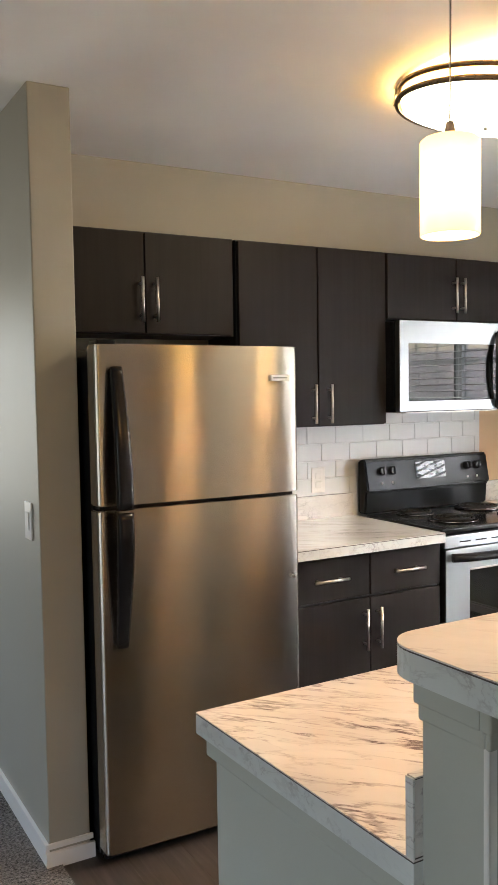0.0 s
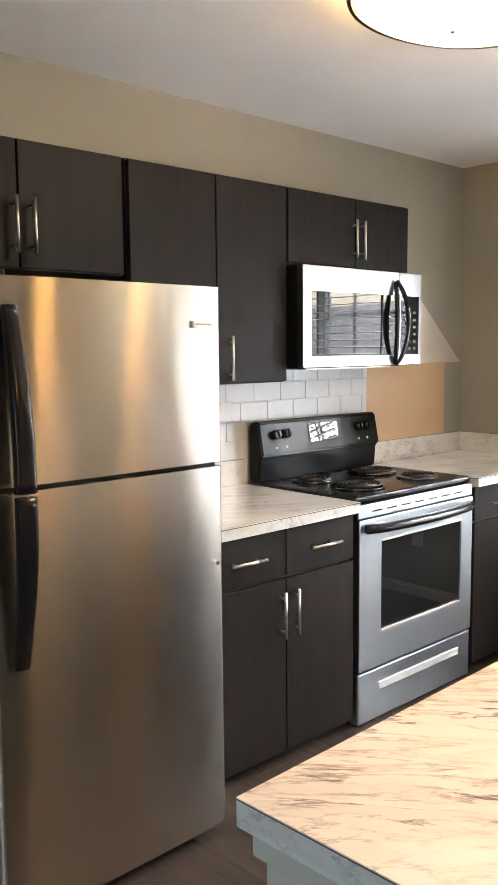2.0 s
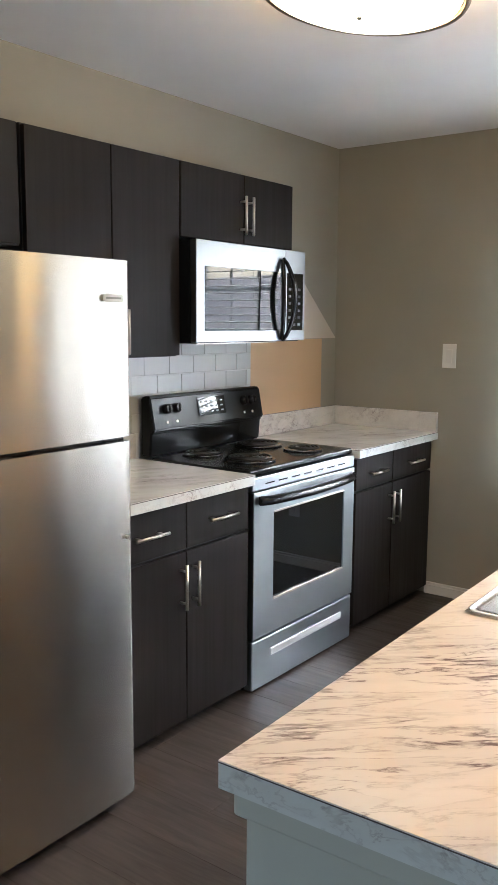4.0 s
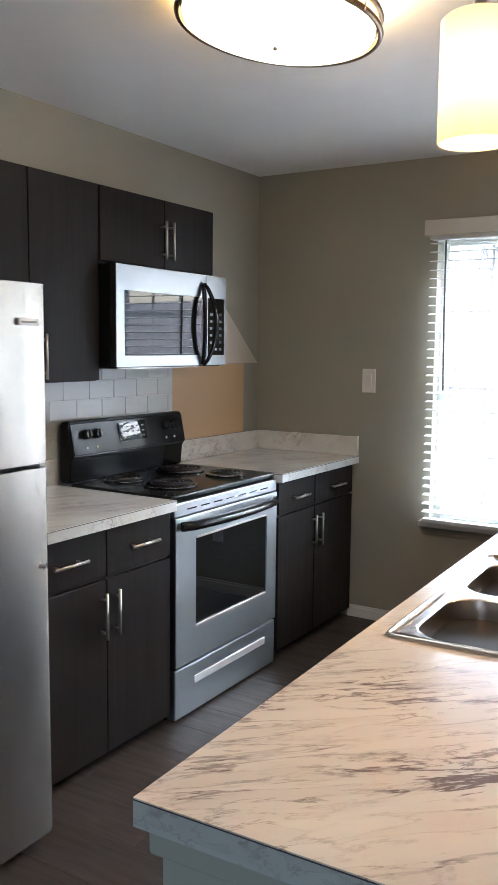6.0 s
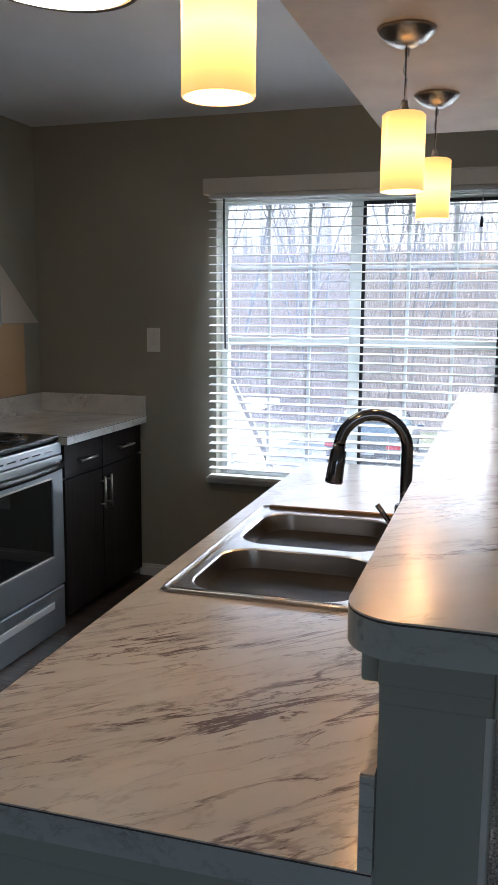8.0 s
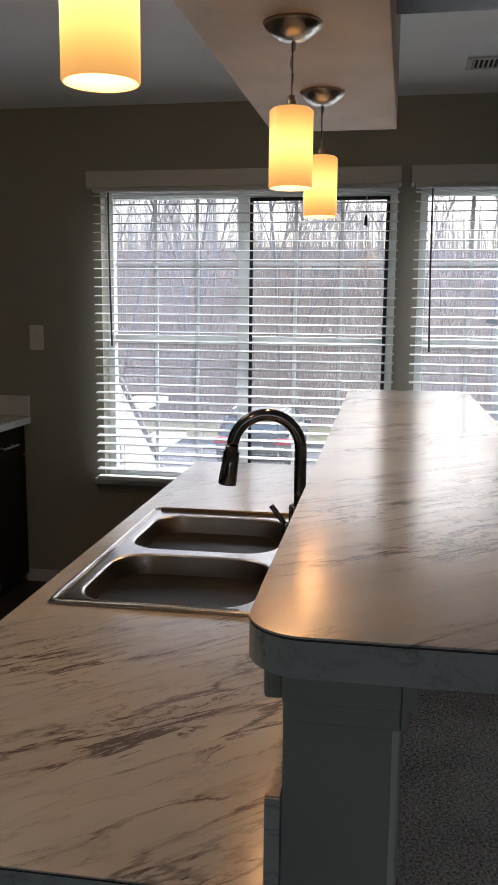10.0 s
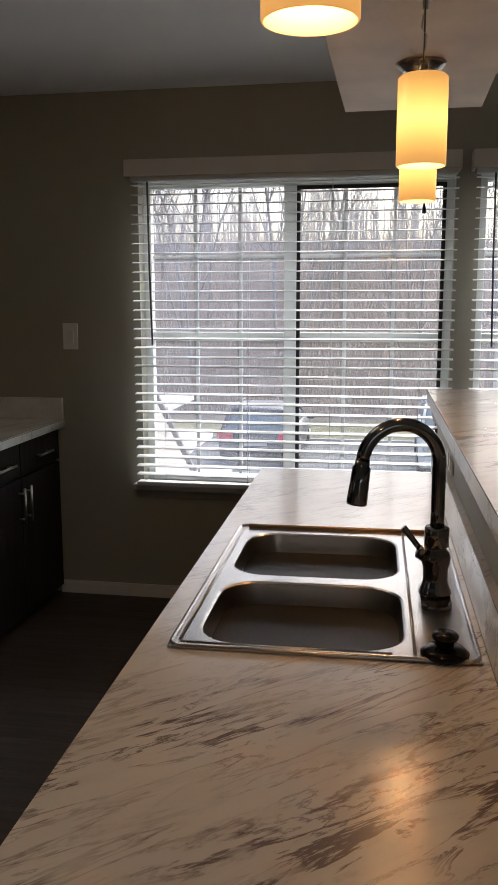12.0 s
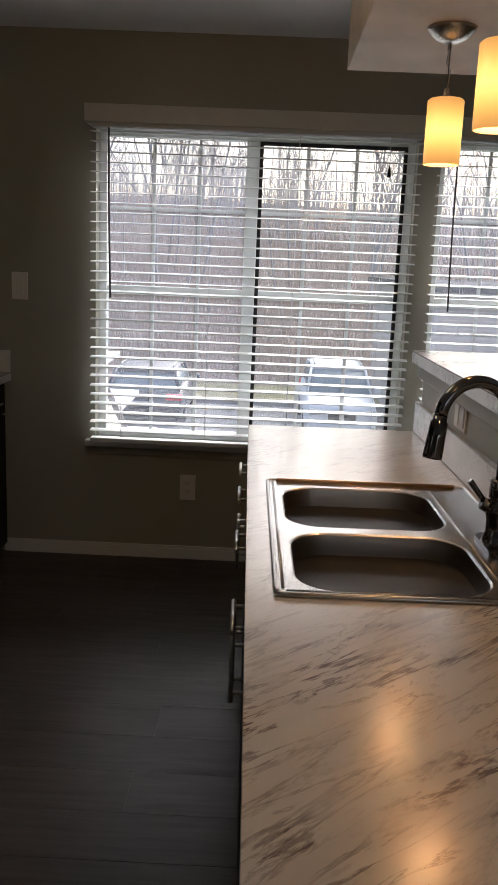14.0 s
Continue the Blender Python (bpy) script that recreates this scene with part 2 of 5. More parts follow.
def marble(name, turn, base=(0.74, 0.655, 0.57), rough=0.24, amount=1.0, bands=None):
    """Cream laminate with clustered brown veins that run along the direction turn."""
    m, ns, ls, b = shader(name, base, rough, 0, 0.7)
    b.inputs["Coat Weight"].default_value = 0.6
    b.inputs["Coat Roughness"].default_value = rough + 0.05
    straight = coords(ns, ls, (1, 1, 1), (0, 0, -turn))

    def stretched(sx, sy, shift=0.0):
        mp = ns.new("ShaderNodeMapping")
        mp.inputs["Scale"].default_value = (sx, sy, sy)
        mp.inputs["Location"].default_value = (shift, shift, 0)
        ls.new(straight, mp.inputs[0])
        return mp.outputs[0]

    n1 = noise_tex(ns, ls, stretched(1.5, 8.0), 1.25, 9, 0.60, 0.35)
    n2 = noise_tex(ns, ls, stretched(3.2, 15.0, 3.7), 1.5, 8, 0.62, 0.5)
    n3 = noise_tex(ns, ls, stretched(9.0, 30.0, 8.1), 2.0, 4, 0.6, 0.3)
    cluster = noise_tex(ns, ls, stretched(1.0, 3.4, 1.3), 1.5, 4, 0.55, 0.3)
    mask = ramp(ns, ls, cluster, [(0.44, 0.0), (0.60, 1.0)])
    if bands:
        sep = ns.new("ShaderNodeSeparateXYZ")
        ls.new(straight, sep.inputs[0])
        sway = math_node(ns, ls, 'MULTIPLY', math_node(ns, ls, 'SUBTRACT', noise_tex(ns, ls, straight, 3.0, 3), 0.5), 0.22)
        across = math_node(ns, ls, 'DIVIDE', math_node(ns, ls, 'ADD', math_node(ns, ls, 'ADD', sep.outputs[1], 1.1), sway), 1.1)
        mask = math_node(ns, ls, 'MULTIPLY', ramp(ns, ls, across, bands), ramp(ns, ls, cluster, [(0.36, 0.35), (0.54, 1.0)]))
    line1 = ramp(ns, ls, math_node(ns, ls, 'ABSOLUTE', math_node(ns, ls, 'SUBTRACT', n1, 0.5)), [(0.0, 1.0), (0.007, 0.8), (0.019, 0.0)])
    line2 = ramp(ns, ls, math_node(ns, ls, 'ABSOLUTE', math_node(ns, ls, 'SUBTRACT', n2, 0.52)), [(0.0, 0.8), (0.008, 0.45), (0.024, 0.0)])
    dash = ramp(ns, ls, n3, [(0.62, 0.0), (0.70, 0.8)])
    breaks = ramp(ns, ls, noise_tex(ns, ls, stretched(4.0, 6.0, 5.0), 2.0, 3), [(0.38, 0.25), (0.54, 1.0)])
    lines = math_node(ns, ls, 'MULTIPLY', math_node(ns, ls, 'ADD', math_node(ns, ls, 'ADD', line1, line2), math_node(ns, ls, 'MULTIPLY', dash, 0.28)), breaks)
    veins = math_node(ns, ls, 'MINIMUM', math_node(ns, ls, 'MULTIPLY', lines, math_node(ns, ls, 'ADD', math_node(ns, ls, 'MULTIPLY', mask, amount), 0.10)), 0.88)
    warp = noise_tex(ns, ls, stretched(2.0, 5.0, 2.0), 1.5, 4, 0.55)
    pale = ramp(ns, ls, warp, [(0.3, tuple(c * 0.90 for c in base)), (0.7, tuple(min(1, c * 1.06) for c in base))])
    haze = math_node(ns, ls, 'MULTIPLY', math_node(ns, ls, 'MULTIPLY', mask, ramp(ns, ls, n2, [(0.4, 0.0), (0.6, 1.0)])), 0.26)
    smoky = mixed(ns, ls, haze, pale, (0.36, 0.29, 0.29))
    ls.new(mixed(ns, ls, veins, smoky, (0.115, 0.072, 0.080)), b.inputs["Base Color"])
    fine = noise_tex(ns, ls, coords(ns, ls), 300.0, 2)
    bump(ns, ls, b, fine, 0.05, 0.0006)
    return m


def steel(name, color=(0.58, 0.57, 0.55), rough=0.27, aniso=0.75, turn=0.0, axis=0, wave=0.0):
    m, ns, ls, b = shader(name, color, rough, 1.0)
    if wave:
        dents = noise_tex(ns, ls, coords(ns, ls, (6.0, 6.0, 1.3)), 1.0, 2, 0.4)
        bump(ns, ls, b, dents, 1.0, wave)
    sc = [500.0, 500.0, 500.0]
    sc[axis] = 4.0
    g = noise_tex(ns, ls, coords(ns, ls, tuple(sc)), 1.0, 2)
    ls.new(ramp(ns, ls, g, [(0.3, rough - 0.01), (0.7, rough + 0.02)]), b.inputs["Roughness"])
    broad = noise_tex(ns, ls, coords(ns, ls), 2.2, 3)
    ls.new(ramp(ns, ls, broad, [(0.3, tuple(c * 0.93 for c in color)), (0.7, tuple(min(1, c * 1.05) for c in color))]), b.inputs["Base Color"])
    b.inputs["Anisotropic"].default_value = aniso
    b.inputs["Anisotropic Rotation"].default_value = turn
    if aniso:
        t = ns.new("ShaderNodeCombineXYZ")
        t.inputs[2].default_value = 1.0
        ls.new(t.outputs[0], b.inputs["Tangent"])
    return m


def plain(name, color, rough=0.4, metal=0.0, spec=0.5, fine=200.0):
    m, ns, ls, b = shader(name, color, rough, metal, spec)
    n = noise_tex(ns, ls, coords(ns, ls), fine, 3)
    ls.new(ramp(ns, ls, n, [(0.3, max(0.02, rough - 0.04)), (0.7, min(1, rough + 0.04))]), b.inputs["Roughness"])
    return m


def glowing(name, color, strength, base=(0.9, 0.8, 0.65)):
    m, ns, ls, b = shader(name, base, 0.35)
    b.inputs["Emission Color"].default_value = (*color, 1)
    b.inputs["Emission Strength"].default_value = strength
    return m


def shade_glass(name, z_mid, z_span):
    """Amber opal glass, brightest beside the bulb."""
    m, ns, ls, b = shader(name, (0.85, 0.55, 0.25), 0.3)
    tc, sp = ns.new("ShaderNodeTexCoord"), ns.new("ShaderNodeSeparateXYZ")
    ls.new(tc.outputs["Object"], sp.inputs[0])
    off = math_node(ns, ls, 'ABSOLUTE', math_node(ns, ls, 'SUBTRACT', sp.outputs[2], z_mid))
    rel = math_node(ns, ls, 'DIVIDE', off, z_span)
    ls.new(ramp(ns, ls, rel, [(0.0, (1.0, 0.66, 0.16)), (0.5, (1.0, 0.52, 0.11)), (1.0, (1.0, 0.39, 0.10))]), b.inputs["Emission Color"])
    ls.new(ramp(ns, ls, rel, [(0.0, 1.0), (0.35, 0.75), (0.7, 0.48), (1.0, 0.36)]), b.inputs["Emission Strength"])
    s = math_node(ns, ls, 'MULTIPLY', b.inputs["Emission Strength"].links[0].from_socket, 0.95)
    ls.new(s, b.inputs["Emission Strength"])
    return m


def window_glass(name, veil, tint):
    """Clear glass with a thin veil added to haze the view; daylight brightens it."""
    m, ns, ls, b = shader(name, (1, 1, 1), 0.0)
    b.inputs["Transmission Weight"].default_value = 1.0
    b.inputs["IOR"].default_value = 1.45
    film, mix = ns.new("ShaderNodeBsdfTranslucent"), ns.new("ShaderNodeMixShader")
    film.inputs["Color"].default_value = (*tint, 1)
    ls.new(ramp(ns, ls, noise_tex(ns, ls, coords(ns, ls), 3.0, 5), [(0.3, veil * 0.8), (0.7, veil * 1.2)]), mix.inputs[0])
    ls.new(b.outputs[0], mix.inputs[1])
    ls.new(film.outputs[0], mix.inputs[2])
    ls.new(mix.outputs[0], ns["Material Output"].inputs["Surface"])
    return m


def carpet():
    m, ns, ls, b = shader("carpet", (0.22, 0.19, 0.17), 0.95, 0, 0.1)
    n = noise_tex(ns, ls, coords(ns, ls), 120.0, 3, 0.75)
    big = noise_tex(ns, ls, coords(ns, ls), 3.0, 3)
    both = math_node(ns, ls, 'ADD', math_node(ns, ls, 'MULTIPLY', n, 0.8), math_node(ns, ls, 'MULTIPLY', big, 0.2))
    ls.new(ramp(ns, ls, both, [(0.38, (0.035, 0.031, 0.028)), (0.62, (0.30, 0.275, 0.25))]), b.inputs["Base Color"])
    bump(ns, ls, b, n, 0.9, 0.01)
    return m


def plank_wood():
    m, ns, ls, b = shader("vinyl_plank", (0.1, 0.08, 0.07), 0.48, 0, 0.22)
    info = ns.new("ShaderNodeObjectInfo")
    add = ns.new("ShaderNodeVectorMath")
    ls.new(coords(ns, ls, (16.0, 1.2, 1.0)), add.inputs[0])
    ls.new(math_node(ns, ls, 'MULTIPLY', info.outputs["Random"], 60.0), add.inputs[1])
    g = noise_tex(ns, ls, add.outputs[0], 2.6, 8, 0.65, 0.8)
    tone = math_node(ns, ls, 'ADD', math_node(ns, ls, 'MULTIPLY', g, 0.75), math_node(ns, ls, 'MULTIPLY', info.outputs["Random"], 0.10))
    ls.new(ramp(ns, ls, tone, [(0.28, (0.034, 0.026, 0.021)), (0.5, (0.052, 0.040, 0.033)), (0.72, (0.080, 0.062, 0.051))]), b.inputs["Base Color"])
    ls.new(ramp(ns, ls, g, [(0.3, 0.5), (0.7, 0.36)]), b.inputs["Roughness"])
    bump(ns, ls, b, g, 0.12, 0.002)
    return m


WALL = paint("wall_paint", (0.340, 0.320, 0.262), 0.5)
CEIL = paint("ceiling_paint", (0.82, 0.81, 0.80), 0.8, 0.25)
# soffit paint, with the pendants' warm glow put into its mottled tan
SOFF = paint("soffit_warmlit_paint", (0.66, 0.545, 0.425), 0.6, 0.5, 0.13, 4.5)
TRIM = paint("white_trim_paint", (0.74, 0.72, 0.68), 0.35, 0.05)
PANEL = paint("grey_panel_paint", (0.43, 0.43, 0.375), 0.5, 0.1)
TAN = paint("tan_wall_patch", (0.60, 0.40, 0.22), 0.55, 0.15)
PATCH = paint("pale_wall_patch", (0.62, 0.56, 0.48), 0.5, 0.15)
CAB = wood_front("espresso_laminate", (0.0110, 0.0082, 0.0071), (0.0150, 0.0111, 0.0097), rough=0.5)
CABIN = plain("cabinet_box_black", (0.010, 0.008, 0.008), 0.5)
MARBLE = marble("marble_laminate", -48, (0.78, 0.74, 0.70), 0.20, 1.1)
BANDED = marble("marble_laminate_banded", -48, (0.78, 0.74, 0.70), 0.20, 1.6, BANDS)
MARBLE2 = marble("marble_laminate_back", -30, (0.74, 0.71, 0.67), 0.2, 0.3)
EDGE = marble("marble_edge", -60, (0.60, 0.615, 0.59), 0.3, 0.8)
SEAM = plain("dark_laminate_seam", (0.06, 0.045, 0.04), 0.5)
STEEL = steel("brushed_steel", (0.50, 0.47, 0.43), 0.225, 1.0, 0.0, wave=0.003)
STEEL2 = steel("oven_steel", (0.36, 0.38, 0.40), 0.34, 0.6, 0.0)
SINKM = plain("sink_steel", (0.56, 0.545, 0.53), 0.27, 1.0, 0.5, 900.0)
# orange reflection of the lamps, painted into the far rim's steel
RIM_GLINT = steel("orange_glint_steel", (0.55, 0.36, 0.20), 0.25, 0.0)
# the sink's steel again, darkened for the shade inside the bowls
BOWLM = plain("sink_steel_shaded", (0.36, 0.325, 0.295), 0.29, 1.0, 0.5, 900.0)
NICKEL = steel("brushed_nickel", (0.60, 0.56, 0.50), 0.28, 0.0)
CHROME = plain("chrome", (0.24, 0.23, 0.235), 0.08, 1.0)
BLACKP = plain("black_plastic", (0.009, 0.009, 0.010), 0.20, 0.0, 0.25)
BLACKG = shader("black_glass", (0.008, 0.009, 0.010), 0.015, 0.0, 0.55)[0]
BLACKE = plain("black_enamel", (0.010, 0.011, 0.012), 0.13, 0.0, 0.18)
COIL = plain("burner_coil", (0.03, 0.028, 0.027), 0.45, 0.6)
TILE = plain("glazed_tile", (0.70, 0.71, 0.70), 0.16)
GROUT = paint("grout", (0.72, 0.725, 0.72), 0.9)
VINYLW = plain("white_vinyl", (0.78, 0.80, 0.79), 0.35)
BLINDM = plain("white_blind_slat", (0.80, 0.81, 0.81), 0.4)
VALM = plain("valance_white", (0.62, 0.60, 0.575), 0.45)
SCREENF = plain("black_screen_frame", (0.01, 0.01, 0.01), 0.5)
WANDM = plain("grey_clear_wand", (0.13, 0.13, 0.13), 0.2)
CORDM = plain("cord_white", (0.6, 0.6, 0.6), 0.7)
PLATE = plain("plate_white", (0.76, 0.74, 0.70), 0.35)
GLASS = window_glass("window_glass", 0.028, (0.92, 0.93, 0.95))
GLASS_HAZY = window_glass("screened_glass", 0.045, (0.80, 0.82, 0.95))
CARPET = carpet()
PLANK = plank_wood()
SUBFLOOR = plain("dark_subfloor", (0.02, 0.017, 0.015), 0.8)
OPAL = glowing("opal_diffuser", (1.0, 0.82, 0.56), 1.6)
OPALSIDE = glowing("warm_opal_side", (1.0, 0.56, 0.17), 2.4)
AMBER = shade_glass("amber_opal_glass", 0.08, 0.095)
BULBIN = glowing("shade_inside", (1.0, 0.78, 0.45), 2.2)


PENINSULA = []


# ---- large structure ----
def structure():
    f = setting("floor", box(ROOM_X0 - 0.1, ROOM_Y0 - 0.1, -0.12, WX + 0.2, HALL_Y1 + 0.1, FL - 0.006), SUBFLOOR, "dark subfloor under vinyl planks and carpet")
    bm = box(ROOM_X0, ROOM_Y0, FL - 0.006, WX, 1.66, FL + 0.006)
    add_box(bm, ROOM_X0, 1.66, FL - 0.006, 1.26, HALL_Y1, FL + 0.006)
    setting("carpet", bm, CARPET, "grey-brown cut pile carpet in the dining side")
    setting("ceiling", box(ROOM_X0 - 0.1, ROOM_Y0 - 0.1, CZ, WX + 0.2, HALL_Y1 + 0.1, CZ + 0.1), CEIL, "flat white painted ceiling")
    setting("wall_north", box(1.24, WY, 0, WX + 0.0, WY + 0.12, CZ), WALL, "greige painted wall behind the cabinets")
    # window wall with two openings
    x0, x1 = WX, WX + 0.16
    bm = bmesh.new()
    ys = [ROOM_Y0 - 0.1, WIN2[0], WIN2[1], WIN1[0], WIN1[1], WY + 0.12]
    for a, b in ((ys[0], ys[1]), (ys[2], ys[3]), (ys[4], ys[5])):
        add_box(bm, x0, a, 0, x1, b, CZ)
    for a, b in ((ys[1], ys[2]), (ys[3], ys[4])):
        add_box(bm, x0, a, 0, x1, b, WZ0)
        add_box(bm, x0, a, WZ1, x1, b, CZ)
    setting("wall_east", bm, WALL, "greige painted wall with two wide windows")
    setting("wall_south", box(ROOM_X0 - 0.1, ROOM_Y0 - 0.1, 0, WX, ROOM_Y0, CZ), WALL, "greige painted wall")
    # west wall, out of view; its opening is added for the fill light
    bm = box(ROOM_X0 - 0.1, ROOM_Y0, 0, ROOM_X0, WIN3[0], CZ)
    add_box(bm, ROOM_X0 - 0.1, WIN3[1], 0, ROOM_X0, HALL_Y1, CZ)
    add_box(bm, ROOM_X0 - 0.1, WIN3[0], 2.0, ROOM_X0, WIN3[1], CZ)
    add_box(bm, ROOM_X0 - 0.1, WIN3[0], 0, ROOM_X0, WIN3[1], 0.1)
    setting("wall_west", bm, WALL, "unseen greige wall with an opening added for the fill light")
    bm = box(ROOM_X0 - 0.1, HALL_Y1, 0, WIN4[0], HALL_Y1 + 0.1, CZ)
    add_box(bm, WIN4[1], HALL_Y1, 0, 1.24, HALL_Y1 + 0.1, CZ)
    add_box(bm, WIN4[0], HALL_Y1, 0, WIN4[1], HALL_Y1 + 0.1, 0.8)
    add_box(bm, WIN4[0], HALL_Y1, 2.0, WIN4[1], HALL_Y1 + 0.1, CZ)
    setting("wall_hall", bm, WALL, "greige painted wall with a window at the end of the hall")
    setting("wall_fridge_side", box(1.225, 3.395, 0, 1.352, WY, CZ, 0.004), WALL, "greige end wall beside the refrigerator")
    setting("wall_hall_side", box(1.225, WY, 0, 1.24, HALL_Y1, CZ), WALL, "greige painted hall wall")
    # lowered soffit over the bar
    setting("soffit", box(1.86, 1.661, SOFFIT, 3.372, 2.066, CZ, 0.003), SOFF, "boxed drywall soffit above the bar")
    # baseboards
    def board(a, b, c, d):
        bm = box(a, b, 0, c, d, 0.108)
        return bm
    bm = board(WX - 0.012, ROOM_Y0, WX, 3.47)
    add_box(bm, WX - 0.008, ROOM_Y0, 0.108, WX, 3.47, 0.122, 0.002)
    setting("baseboard", bm, TRIM, "white painted baseboard under the windows")
    bm = board(1.213, 3.383, 1.364, 3.395)
    add_box(bm, 1.213, 3.395, 0, 1.225, HALL_Y1, 0.13)
    add_box(bm, 1.218, 3.388, 0.118, 1.36, 3.395, 0.134)
    setting("baseboard", bm, TRIM, "white painted baseboard round the end wall")
    # knee wall under the bar, with its trim
    PENINSULA.append(setting("wall_knee", box(1.195, 1.603, 0, PX1 - 0.03, 1.708, BAR_BOT - 0.001), PANEL, "painted knee wall under the raised bar"))
    bm = bmesh.new()
    for z0, z1, e in ((BAR_BOT - 0.058, BAR_BOT - 0.036, 0.008), (BAR_BOT - 0.036, BAR_BOT - 0.002, 0.016)):
        add_box(bm, 1.1945 - e, 1.6025 - e, z0, PX1 - 0.02, 1.6025, z1, 0.003)
        add_box(bm, 1.1945 - e, 1.6025, z0, 1.1945, 1.708, z1, 0.003)
    add_box(bm, 1.205, 1.7085, BAR_BOT - 0.045, PX1 - 0.02, 1.728, BAR_BOT - 0.002, 0.004)
    PENINSULA.append(setting("trim", bm, PANEL, "painted moulding under the bar top"))
    bm = box(1.1925, 1.6005, 0.0, 1.1948, 1.609, BAR_BOT - 0.059)
    add_box(bm, 1.1925, 1.6005, 0.0, 1.204, 1.6028, BAR_BOT - 0.059)
    PENINSULA.append(setting("trim", bm, TRIM, "white painted corner bead of the knee wall"))
    # end panel of the peninsula
    bm = box(1.205, 1.7095, 0, 1.222, 2.246, CT - 0.04)
    PENINSULA.append(setting("trim", bm, PANEL, "grey painted end panel of the peninsula"))
    bm = box(1.190, 1.7095, CT - 0.075, 1.2045, 2.258, CT - 0.0395, 0.005)
    PENINSULA.append(setting("trim", bm, PANEL, "painted moulding under the peninsula worktop"))


structure()


def window(name, y0, y1):
    """Sliding window: two sashes, a middle rail, thin grids."""
    w = tagged(new(name), "white vinyl sliding window with thin grids", "window", kind="structure")
    w.location = (WX + 0.1, (y0 + y1) / 2, WZ0)
    xa, xb = WX + 0.075, WX + 0.125
    ym = (y0 + y1) / 2 + 0.015
    bm = bmesh.new()
    t = 0.035
    add_box(bm, xa, y0, WZ0, xb, y0 + t, WZ1, 0.003)
    add_box(bm, xa, y1 - t, WZ0, xb, y1, WZ1, 0.003)
    add_box(bm, xa, y0 + t, WZ0, xb, y1 - t, WZ0 + t, 0.003)
    add_box(bm, xa, y0 + t, WZ1 - t, xb, y1 - t, WZ1, 0.003)
    part("window_frame", bm, VINYLW, w)
    part("mullion", box(xa - 0.006, ym - 0.028, WZ0 + t, xb + 0.004, ym + 0.028, WZ1 - t, 0.003), VINYLW, w)
    zm = 1.30
    for a, b in ((y0 + t, ym - 0.028), (ym + 0.028, y1 - t)):
        part("middle_rail", box(xa + 0.008, a, zm - 0.02, xb - 0.004, b, zm + 0.02, 0.003), VINYLW, w)
        part("pane", box(xa + 0.022, a, WZ0 + t, xa + 0.026, b, WZ1 - t), GLASS if a < ym else GLASS_HAZY, w, "clear glass pane" if a < ym else "hazy screened glass pane").visible_shadow = False
        for k in (1, 2):
            y = a + (b - a) * k / 3
            part("grid_bar", box(xa + 0.030, y - 0.008, WZ0 + t, xa + 0.038, y + 0.008, WZ1 - t), VINYLW, w)
        for z in (1.66,):
            part("grid_bar", box(xa + 0.031, a, z - 0.008, xa + 0.037, b, z + 0.008), VINYLW, w)
    a, b = (y0 + t, ym - 0.028)
    bm = bmesh.new()
    s = 0.016
    add_box(bm, xa - 0.004, a, WZ0 + t, xa + 0.004, a + s, WZ1 - t)
    add_box(bm, xa - 0.004, b - s, WZ0 + t, xa + 0.004, b, WZ1 - t)
    add_box(bm, xa - 0.004, a + s, WZ1 - t - s, xa + 0.004, b - s, WZ1 - t)
    part("screen_frame", bm, SCREENF, w, "thin black insect screen frame")
    part("window_sill", box(WX - 0.045, y0 - 0.04, WZ0 - 0.03, WX + 0.075, y1 + 0.04, WZ0, 0.004), TRIM, w)
    part("sill_apron", box(WX - 0.012, y0 - 0.03, WZ0 - 0.07, WX - 0.0005, y1 + 0.03, WZ0 - 0.03, 0.003), WALL, w)
    return w


window("window_1", *WIN1)
window("window_2", *WIN2)


